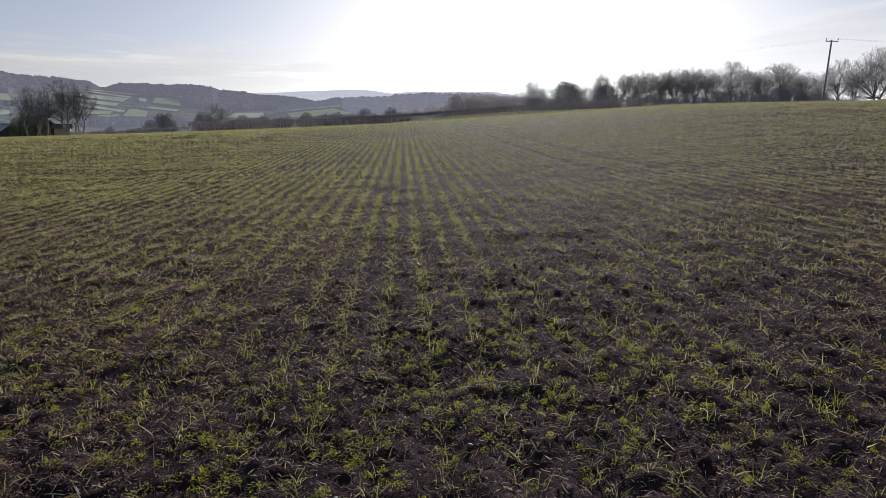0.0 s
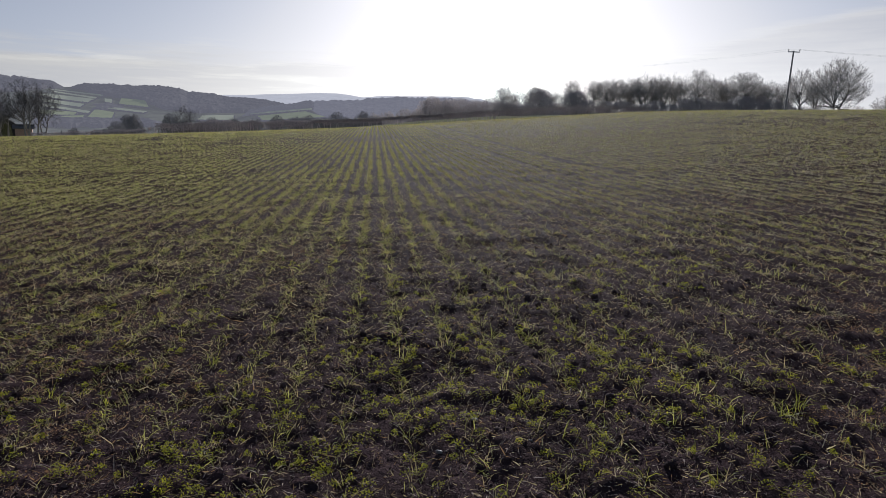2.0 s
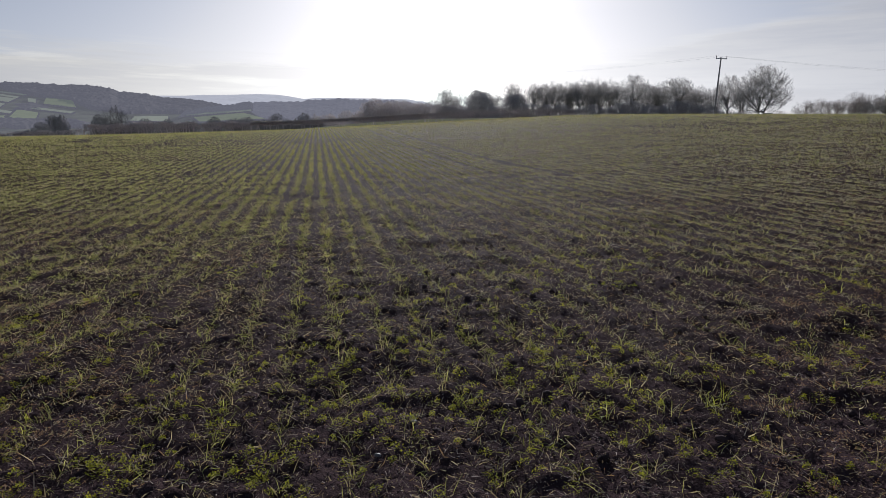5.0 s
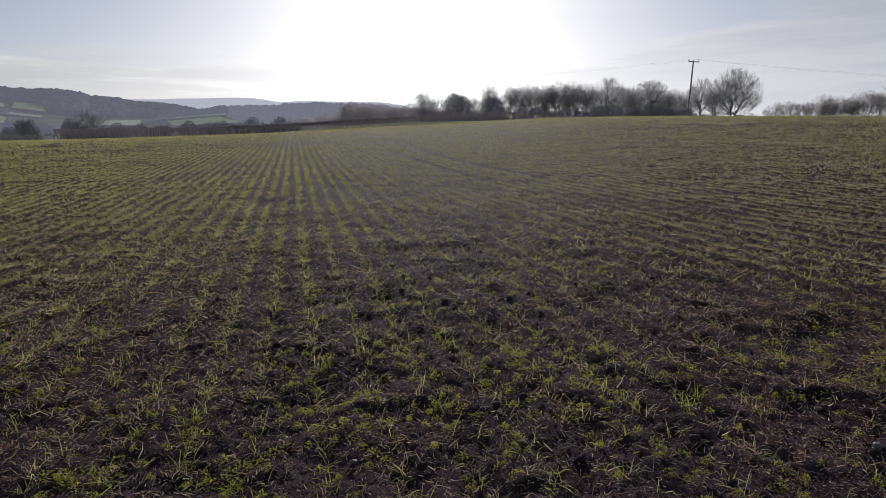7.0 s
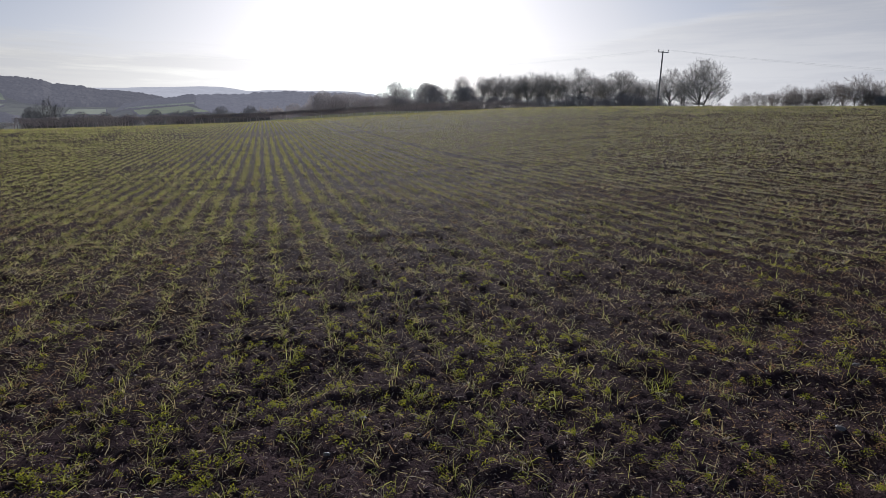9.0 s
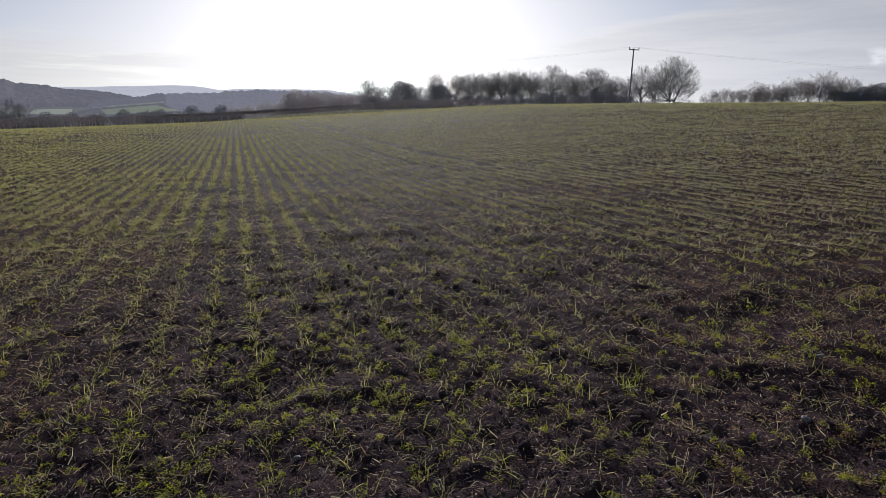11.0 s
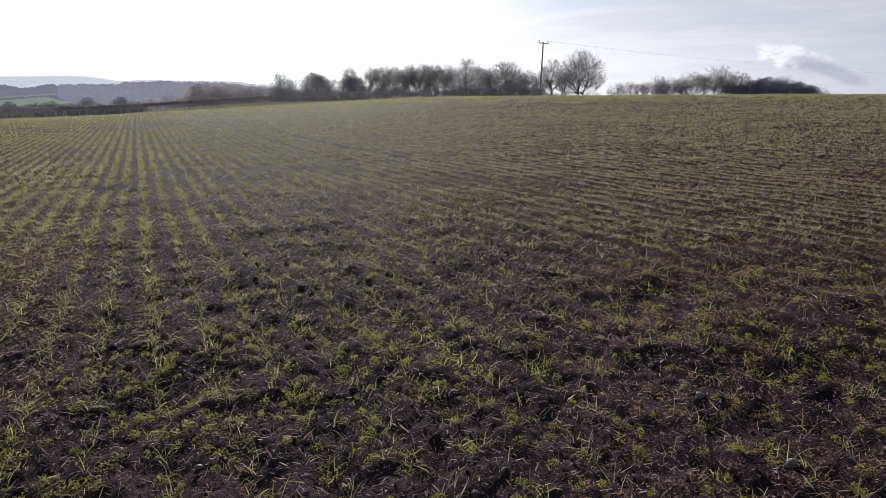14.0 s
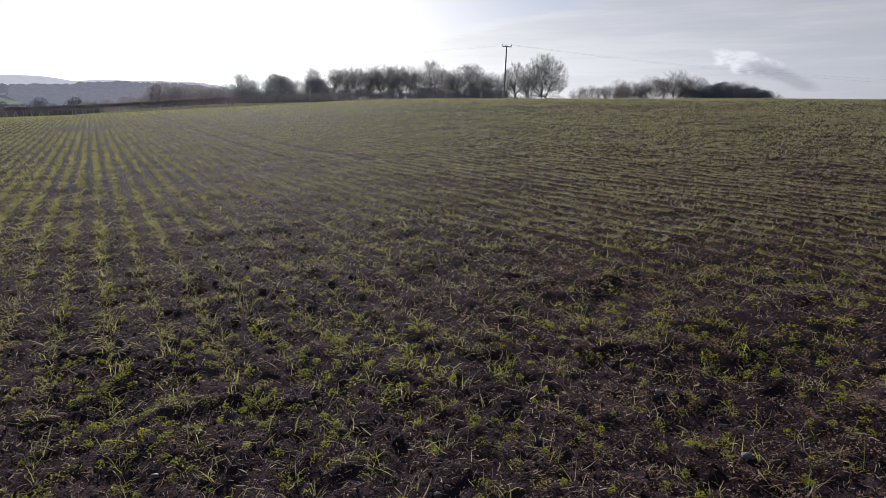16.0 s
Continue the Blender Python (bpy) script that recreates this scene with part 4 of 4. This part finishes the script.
# ---- hedges ----
def hedge(name, az0, az1, heights, density, stem_gap, low, label, rough=1.0, cut=150):
    """A trimmed hedge along the rim of the field: stems below, a block of twigs above."""
    length = 0.0
    line = []
    for a in np.arange(az0, az1, 0.05):
        p = polar(a, float(rim(a)[1]) + 1.2)
        if line:
            length += (p - line[-1][1]).length
        line.append((length, p))
    run = np.array([s for s, _ in line])
    tops = np.interp(np.linspace(0, 1, len(run)), np.linspace(0, 1, len(heights)), heights)
    xs, ys = np.array([p.x for _, p in line]), np.array([p.y for _, p in line])
    base = line[len(line) // 2][1]
    origin = np.array([base.x, base.y, float(land(base.x, base.y))])

    def at(s, side):
        x, y = np.interp(s, run, xs), np.interp(s, run, ys)
        k = 1 + side / np.hypot(x, y)
        return np.stack([x * k, y * k, land(x * k, y * k)], -1)

    ob = thing(name, origin, label, "hedge", "field hedges")
    n = int(length / stem_gap)
    s = np.linspace(0, length, n) + rng.uniform(-0.3, 0.3, n) * stem_gap
    foot = at(s, rng.uniform(-0.25, 0.25, n)) - origin
    head = foot + np.stack([rng.normal(0, 0.26, n), rng.normal(0, 0.15, n), rng.uniform(0.55, 0.95, n) * np.interp(s, run, tops)], -1)
    v, q, _ = tube([(f - np.array([0, 0, 0.1]), h, a, a * 0.6) for f, h, a in zip(foot, head, rng.uniform(0.03, 0.08, n))], 5)
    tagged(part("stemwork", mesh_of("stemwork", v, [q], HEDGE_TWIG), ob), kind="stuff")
    n = int(length * density)
    s = rng.uniform(0, length, n)
    up = np.sqrt(rng.random(n))
    foot_line = np.clip(low + 0.22 * grid_noise(s * 0.9, s * 0, 52) + 0.12 * grid_noise(s * 2.7, s * 0, 53), 0.02, 0.8)
    foot = at(s, rng.uniform(-0.55, 0.55, n)) - origin + np.stack([np.zeros(n), np.zeros(n), np.interp(s, run, tops) * (foot_line + (0.92 - foot_line) * up) * (1 + rough * (0.02 * grid_noise(s * 0.4, s * 0, 51) + 0.03 * grid_noise(s * 2.1, s * 0, 54)))], -1)
    way = rng.normal(size=(n, 3)) * np.array([1, 1, 0.8])
    tip = foot + way / np.linalg.norm(way, axis=1)[:, None] * rng.uniform(0.12, 0.4, n)[:, None]
    tip[:, 2] = np.minimum(tip[:, 2], foot[:, 2] + 0.12)
    v, q, _ = tube(list(zip(foot, tip, np.full(n, 0.022), np.full(n, 0.012))), 3)
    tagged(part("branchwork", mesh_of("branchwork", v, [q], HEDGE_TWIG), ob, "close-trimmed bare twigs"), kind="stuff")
    if not cut:
        return ob
    # a layer of pale cut ends imitates the light along the flailed top
    n = int(length * cut)
    s = rng.uniform(0, length, n)
    foot = at(s, rng.uniform(-0.5, 0.5, n)) - origin + np.stack([np.zeros(n), np.zeros(n), np.interp(s, run, tops) * 0.97 * (1 + rough * (0.02 * grid_noise(s * 0.4, s * 0, 51) + 0.03 * grid_noise(s * 2.1, s * 0, 54)))], -1)
    tip = foot + np.stack([rng.normal(0, 0.12, n), rng.normal(0, 0.12, n), rng.uniform(0.02, 0.11, n)], -1)
    v, q, _ = tube(list(zip(foot, tip, np.full(n, 0.02), np.full(n, 0.014))), 3)
    tagged(part("trimmed_top", mesh_of("trimmed_top", v, [q], LIT_TOP_TWIG), ob, "pale cut twig ends, a painted lit line along the top"), kind="stuff")
    return ob


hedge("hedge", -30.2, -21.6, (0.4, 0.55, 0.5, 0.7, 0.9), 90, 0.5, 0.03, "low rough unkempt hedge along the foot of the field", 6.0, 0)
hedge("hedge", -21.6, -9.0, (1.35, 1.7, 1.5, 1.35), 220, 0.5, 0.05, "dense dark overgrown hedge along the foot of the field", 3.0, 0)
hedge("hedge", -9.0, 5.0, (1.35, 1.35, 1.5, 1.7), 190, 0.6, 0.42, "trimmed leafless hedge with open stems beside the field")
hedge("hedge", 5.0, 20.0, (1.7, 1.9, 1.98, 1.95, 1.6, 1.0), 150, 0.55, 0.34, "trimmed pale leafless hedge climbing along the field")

# ---- fence ----
fence_at = [polar(a, float(rim(a)[1]) + 0.9) for a in np.arange(-28.2, -21.4, 0.85)]
for p in fence_at:
    p.z = float(land(p.x, p.y))
fence = thing("fence", fence_at[0], "grey wooden posts of a wire fence below the field", "fence")
for i, p in enumerate(fence_at):
    o = p - fence_at[0]
    lean = random.uniform(-0.05, 0.05)
    v, q, _ = tube([((o.x, o.y, o.z - 0.3), (o.x + lean, o.y, o.z + random.uniform(0.5, 0.75)), 0.05, 0.045)], 6)
    part("post", mesh_of("post", v, [q], POLE_WOOD), fence)
for h in (0.25, 0.5):
    pts = [p - fence_at[0] + Vector((0, 0, h)) for p in fence_at]
    v, q, _ = tube([(tuple(a), tuple(b), 0.004, 0.004) for a, b in zip(pts, pts[1:])], 4)
    part("wire", mesh_of("wire", v, [q], WIRE), fence, "thin fence wire")

# ---- hills ----


class Hill:
    """A slope seen across the valley: from its foot up to a skyline given by bearing and elevation."""

    def __init__(self, skyline, foot_el, d0, d1):
        self.az, self.top = [p[0] for p in skyline], [p[1] for p in skyline]
        self.foot, self.d0, self.d1 = foot_el, d0, d1

    def at(self, az, t, lift=0.0):
        top = np.interp(az, self.az, self.top)
        el = self.foot + (top - self.foot) * t
        d = self.d0 + (self.d1 - self.d0) * t
        a = np.radians(az)
        return np.stack([d * np.sin(a), d * np.cos(a), 1.6 + d * np.tan(np.radians(el)) + lift], -1)

    def on(self, az, el, lift=0.0):
        top = np.interp(az, self.az, self.top)
        return self.at(az, np.clip((el - self.foot) / (top - self.foot), 0, 1), lift)

    def build(self, name, material, label):
        az = np.arange(self.az[0], self.az[-1] + 0.01, 0.25)
        t = np.linspace(0, 1, 26)
        a, tt = np.meshgrid(az, t)
        v = self.at(a, tt)
        v[..., 2] += grid_noise(v[..., 0] / 60, v[..., 1] / 60, 61) * self.d1 * 0.001 * np.sin(tt * math.pi)
        crest = v[-1:] * np.array([1.06, 1.06, 1.0])
        behind = v[-1:] * np.array([1.25, 1.25, 0.0]) - np.array([0, 0, 60.0])
        v = np.concatenate([v, crest, behind])
        n = len(az)
        i, j = np.meshgrid(np.arange(n - 1), np.arange(len(v) - 1))
        quads = np.stack([j * n + i, j * n + i + 1, (j + 1) * n + i + 1, (j + 1) * n + i], -1).reshape(-1, 4)
        return tagged(new(name, mesh_of(name, v.reshape(-1, 3), [quads], material, True)), label, "hill", kind="structure")

    def woods(self, name, az0, az1, t0, t1, lift, material, label, ragged=0.12):
        """A wood as one uneven canopy lying over part of the slope."""
        a, part_way = np.meshgrid(np.arange(az0, az1, 0.07), np.linspace(0, 1, 46))
        # the lower edge is given by bearing and elevation, and is ragged
        foot_el = np.interp(a, [p[0] for p in t0], [p[1] for p in t0])
        low = np.clip((foot_el - self.foot) / (np.interp(a, self.az, self.top) - self.foot) + ragged * (0.6 * grid_noise(a * 1.3, a * 0 + 7, 81) + 0.4 * grid_noise(a * 5, a * 0 + 3, 86)), 0, 0.97)
        t = low + (t1 - low) * part_way
        v = self.at(a, t)
        bump = 0.7 * grid_noise(v[..., 0] / 9, v[..., 1] / 9, 82) + 0.35 * grid_noise(v[..., 0] / 23, v[..., 1] / 23, 83) + 0.9 * grid_noise(v[..., 0] / 3.5, v[..., 1] / 3.5, 84)
        v[..., 2] += lift * (0.8 + 0.25 * bump) * np.minimum(1, np.minimum((a - az0), (az1 - 0.07 - a)) * (1.2 + grid_noise(t * 9, a * 0, 85)) + 0.05) - (t == t.min(0)) * lift
        rows, n = a.shape
        skirt = v[-1:] * np.array([1.01, 1.01, 1.0]) - np.array([0, 0, lift * 2])
        v = np.concatenate([v, skirt])
        i, j = np.meshgrid(np.arange(n - 1), np.arange(rows))
        quads = np.stack([j * n + i, j * n + i + 1, (j + 1) * n + i + 1, (j + 1) * n + i], -1).reshape(-1, 4)
        return tagged(new(name, mesh_of(name, v.reshape(-1, 3), [quads], material, True)), label, "woodland", kind="stuff")


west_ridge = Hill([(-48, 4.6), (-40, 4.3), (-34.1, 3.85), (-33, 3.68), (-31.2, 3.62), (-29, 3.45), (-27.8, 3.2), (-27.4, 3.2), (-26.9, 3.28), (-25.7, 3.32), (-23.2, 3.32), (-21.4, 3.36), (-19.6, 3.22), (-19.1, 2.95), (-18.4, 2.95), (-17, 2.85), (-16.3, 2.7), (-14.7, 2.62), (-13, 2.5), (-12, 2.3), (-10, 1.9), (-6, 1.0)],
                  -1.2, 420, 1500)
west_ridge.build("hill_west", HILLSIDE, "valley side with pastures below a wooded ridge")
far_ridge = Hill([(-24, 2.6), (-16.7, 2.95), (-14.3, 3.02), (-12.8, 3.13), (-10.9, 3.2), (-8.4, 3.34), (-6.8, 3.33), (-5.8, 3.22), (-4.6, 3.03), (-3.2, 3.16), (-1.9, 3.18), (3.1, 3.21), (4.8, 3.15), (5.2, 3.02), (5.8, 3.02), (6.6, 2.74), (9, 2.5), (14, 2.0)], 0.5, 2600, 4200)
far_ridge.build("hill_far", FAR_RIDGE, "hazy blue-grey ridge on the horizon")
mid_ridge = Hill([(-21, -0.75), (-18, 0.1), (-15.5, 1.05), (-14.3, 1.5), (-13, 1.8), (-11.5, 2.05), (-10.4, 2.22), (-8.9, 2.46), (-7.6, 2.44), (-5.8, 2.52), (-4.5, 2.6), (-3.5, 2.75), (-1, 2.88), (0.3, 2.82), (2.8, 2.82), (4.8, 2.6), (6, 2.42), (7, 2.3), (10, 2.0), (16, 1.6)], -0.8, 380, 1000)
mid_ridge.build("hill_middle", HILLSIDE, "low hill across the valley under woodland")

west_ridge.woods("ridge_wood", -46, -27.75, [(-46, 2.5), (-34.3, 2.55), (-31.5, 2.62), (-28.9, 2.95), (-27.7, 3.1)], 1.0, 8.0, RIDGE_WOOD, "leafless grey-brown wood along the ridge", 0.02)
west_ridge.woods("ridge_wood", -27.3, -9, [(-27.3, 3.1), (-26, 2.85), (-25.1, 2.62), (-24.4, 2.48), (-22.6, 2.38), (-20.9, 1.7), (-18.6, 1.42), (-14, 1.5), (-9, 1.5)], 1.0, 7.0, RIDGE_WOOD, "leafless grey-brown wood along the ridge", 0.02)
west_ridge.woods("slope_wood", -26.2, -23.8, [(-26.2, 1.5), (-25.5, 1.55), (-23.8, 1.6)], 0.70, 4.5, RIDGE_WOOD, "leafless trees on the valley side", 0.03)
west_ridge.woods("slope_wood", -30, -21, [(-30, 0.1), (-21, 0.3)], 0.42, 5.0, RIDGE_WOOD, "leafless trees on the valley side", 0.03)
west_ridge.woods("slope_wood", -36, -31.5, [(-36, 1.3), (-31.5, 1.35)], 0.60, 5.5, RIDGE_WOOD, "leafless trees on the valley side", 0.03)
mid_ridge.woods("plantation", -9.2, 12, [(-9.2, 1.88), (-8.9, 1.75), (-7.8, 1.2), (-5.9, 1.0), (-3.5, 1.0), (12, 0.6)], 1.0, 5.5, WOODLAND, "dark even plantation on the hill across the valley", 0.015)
mid_ridge.woods("hill_wood", -14.8, -8.4, [(-14.8, 1.25), (-12, 1.68), (-8.4, 2.0)], 1.0, 5.5, MID_HAZE_WOOD, "leafless trees along the hill above the fields", 0.02)


def pasture(hill, corners, material, label):
    """A field on a hillside, corners (bearing, elevation) in turn."""
    g = np.linspace(0, 1, 9)
    s, t = np.meshgrid(g, g)
    c = np.array(corners)
    w = [(1 - s) * (1 - t), s * (1 - t), s * t, (1 - s) * t]
    az, el = sum(k * p[0] for k, p in zip(w, c)), sum(k * p[1] for k, p in zip(w, c))
    v = hill.on(az, el, 2.2).reshape(-1, 3)
    i, j = np.meshgrid(np.arange(8), np.arange(8))
    q = np.stack([j * 9 + i, j * 9 + i + 1, (j + 1) * 9 + i + 1, (j + 1) * 9 + i], -1).reshape(-1, 4)
    return tagged(new("pasture", mesh_of("pasture", v, [q], material, True)), label, "field", kind="structure")


def field_hedge(hill, a, b, size=2.2):
    n = int(30 + 18 * abs(a[0] - b[0]))
    t = rng.random(n)
    p = hill.on(a[0] + (b[0] - a[0]) * t, a[1] + (b[1] - a[1]) * t, 1.0)
    v, f = lumps(p, size * rng.uniform(0.5, 1.2, n), 0.9, COARSE)
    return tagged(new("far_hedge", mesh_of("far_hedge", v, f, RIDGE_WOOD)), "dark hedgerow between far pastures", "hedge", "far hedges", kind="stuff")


# corners by bearing and elevation, and whether the grass is pale
west_fields = [
    (((-28.7, 2.88), (-28.2, 2.89), (-25.0, 2.61), (-25.3, 2.52)), 1), (((-28.9, 2.76), (-28.5, 2.78), (-25.55, 2.41), (-25.75, 2.3)), 1), (((-29.4, 2.62), (-25.8, 2.27), (-26.3, 1.99), (-29.4, 2.36)), 1),
    (((-29.3, 2.22), (-26.5, 1.86), (-26.8, 1.62), (-29.2, 1.95)), 1), (((-29.3, 1.8), (-26.1, 1.31), (-26.3, 1.14), (-29.2, 1.6)), 1), (((-29.6, 1.36), (-27.05, 1.23), (-27.2, 0.99), (-29.6, 0.97)), 0),
    (((-28.1, 0.9), (-26.6, 1.0), (-26.7, 0.58), (-28.4, 0.52)), 0), (((-25.8, 1.49), (-24.5, 1.26), (-24.7, 0.76), (-26.4, 0.85)), 0), (((-23.9, 2.42), (-22.2, 2.27), (-22.0, 1.73), (-24.15, 1.95)), 0),
    (((-25.1, 2.34), (-24.55, 2.29), (-24.6, 2.0), (-25.1, 2.05)), 1), (((-25.3, 1.75), (-22.1, 1.4), (-22.4, 1.27), (-25.35, 1.59)), 1), (((-36.5, 2.5), (-33.85, 2.43), (-33.4, 1.62), (-36.5, 1.65)), 0),
    (((-36.5, 1.34), (-33.85, 1.28), (-33.8, 0.88), (-36.5, 0.87)), 1), (((-18.0, 1.16), (-15.5, 1.25), (-15.5, 0.83), (-18.4, 0.78)), 1)]
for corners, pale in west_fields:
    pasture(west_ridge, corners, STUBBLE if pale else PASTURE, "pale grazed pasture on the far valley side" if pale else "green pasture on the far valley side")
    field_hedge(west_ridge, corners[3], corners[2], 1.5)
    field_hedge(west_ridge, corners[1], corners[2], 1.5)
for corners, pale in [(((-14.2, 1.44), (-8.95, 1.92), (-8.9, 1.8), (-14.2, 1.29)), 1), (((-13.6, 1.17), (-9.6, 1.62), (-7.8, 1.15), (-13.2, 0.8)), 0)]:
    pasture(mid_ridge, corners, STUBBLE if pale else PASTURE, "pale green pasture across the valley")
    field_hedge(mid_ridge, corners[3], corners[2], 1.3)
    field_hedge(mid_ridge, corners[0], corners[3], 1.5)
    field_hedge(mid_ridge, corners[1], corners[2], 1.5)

# ---- pole and wires ----
def box(bm, size, centre, turn=None):
    m = Matrix.Translation(centre) @ (turn or Matrix.Identity(4)) @ Matrix.Diagonal((*size, 1))
    bmesh.ops.create_cube(bm, size=1.0, matrix=m)


POLE_AZ, POLE_D = 30.35, 103.5
foot = polar(POLE_AZ, POLE_D)
foot.z = float(land(foot.x, foot.y))
top_z = 1.6 + POLE_D * math.tan(radians(6.5))
pole = thing("utility_pole", foot, "weathered wooden electricity pole with a short crossarm", "pole", turn=radians(-8))
pole_h = top_z - foot.z
pole.matrix_world = pole.matrix_world @ Matrix.Rotation(radians(2.1), 4, "Y")
v, q, _ = tube([((0, 0, -0.5), (0, 0, pole_h * 0.5), 0.14, 0.12), ((0, 0, pole_h * 0.5), (0, 0, pole_h), 0.12, 0.095)], 12)
part("post", mesh_of("post", v, [q], POLE_WOOD, True), pole)
bm = bmesh.new()
box(bm, (1.6, 0.11, 0.13), (0, -0.16, pole_h - 0.18))
bmesh.ops.bevel(bm, geom=bm.edges[:], offset=0.012, segments=1, affect="EDGES")
part_bm("crossarm", bm, STEEL, pole, "grey steel crossarm")
hooks = []
for s in (-0.74, 0.74):
    v, q, _ = tube([((s, -0.16, pole_h - 0.12), (s, -0.16, pole_h + 0.02), 0.03, 0.03), ((s, -0.16, pole_h + 0.02), (s, -0.16, pole_h + 0.12), 0.075, 0.06), ((s, -0.16, pole_h + 0.12), (s, -0.16, pole_h + 0.2), 0.05, 0.04)], 8)
    part("insulator", mesh_of("insulator", v, [q], GLAZED, True), pole, "brown porcelain insulator")
    hooks.append(pole.matrix_world @ Vector((s, -0.16, pole_h + 0.18)))


def wire(a, b, sag, label):
    pts = [a.lerp(b, t) - Vector((0, 0, sag * 4 * t * (1 - t))) for t in np.linspace(0, 1, 25)]
    v, q, _ = tube([(tuple(p), tuple(n), 0.005, 0.005) for p, n in zip(pts, pts[1:])], 5)
    return tagged(new("overhead_wire", mesh_of("overhead_wire", v, [q], WIRE)), label, "wire", "overhead wires")


west_end, east_end = sight(11.0, 5.4, 205), sight(75, 1.9, 170)
for k, h in enumerate(hooks):
    wire(h, west_end + Vector((1.6 * k, 0, 0)), 0.8, "thin dark overhead wire from the wooden pole")
    wire(h, east_end + Vector((0, 1.6 * k, 1.1 * k)), 2.2, "thin dark overhead wire from the wooden pole")


# ---- farm buildings in the dip ----
def building(name, az, dist, size, wall_h, roof_h, turn, wall, roof, label, base=None):
    p = polar(az, dist)
    z = float(land(p.x, p.y)) if base is None else base
    ob = thing(name, (p.x, p.y, z), label, "building", turn=radians(turn))
    w, l = size
    bm = bmesh.new()
    profile = [(-w / 2, 0), (w / 2, 0), (w / 2, wall_h), (0, wall_h + roof_h), (-w / 2, wall_h)]
    ends = [[bm.verts.new((x, y, zz - 0.4 * (zz == 0))) for x, zz in profile] for y in (-l / 2, l / 2)]
    bm.faces.new(ends[0])
    bm.faces.new(ends[1][::-1])
    for i in range(5):
        bm.faces.new([ends[0][i], ends[1][i], ends[1][(i + 1) % 5], ends[0][(i + 1) % 5]])
    part_bm("walls", bm, wall, ob)
    for side in (-1, 1):
        bm = bmesh.new()
        n = math.hypot(w / 2, roof_h)
        m = Matrix.Translation((side * w / 4, 0, wall_h + roof_h / 2 + 0.08)) @ Matrix.Rotation(side * math.atan2(roof_h, w / 2), 4, "Y")
        bmesh.ops.create_cube(bm, size=1.0, matrix=m @ Matrix.Diagonal((n + 0.5, l + 0.6, 0.1, 1)))
        part_bm("roof_slope", bm, roof, ob, "weathered grey roof")
    return ob


building("barn", -31.95, 119, (4.6, 3.6), tall(-32.0, 0.1, 119), 1.75, 34, DARK_WOOD, SLATE, "dark boarded barn with a slate roof below the field")
building("lean_to", -30.62, 117, (1.5, 2.2), tall(-30.6, 0.05, 117), 0.4, 118, BRICK, SLATE, "small brick lean-to at the end of the barn")
building("shed", -35.0, 112, (4.4, 6.0), tall(-35.0, -0.35, 112), 1.2, 75, DARK_WOOD, SHEET, "low farm shed with a pale sheet roof")
building("hut", -21.9, 140, (2.6, 3.2), 2.2, 0.8, 20, DARK_WOOD, DARK_WOOD, "small dark field hut behind the hedge")
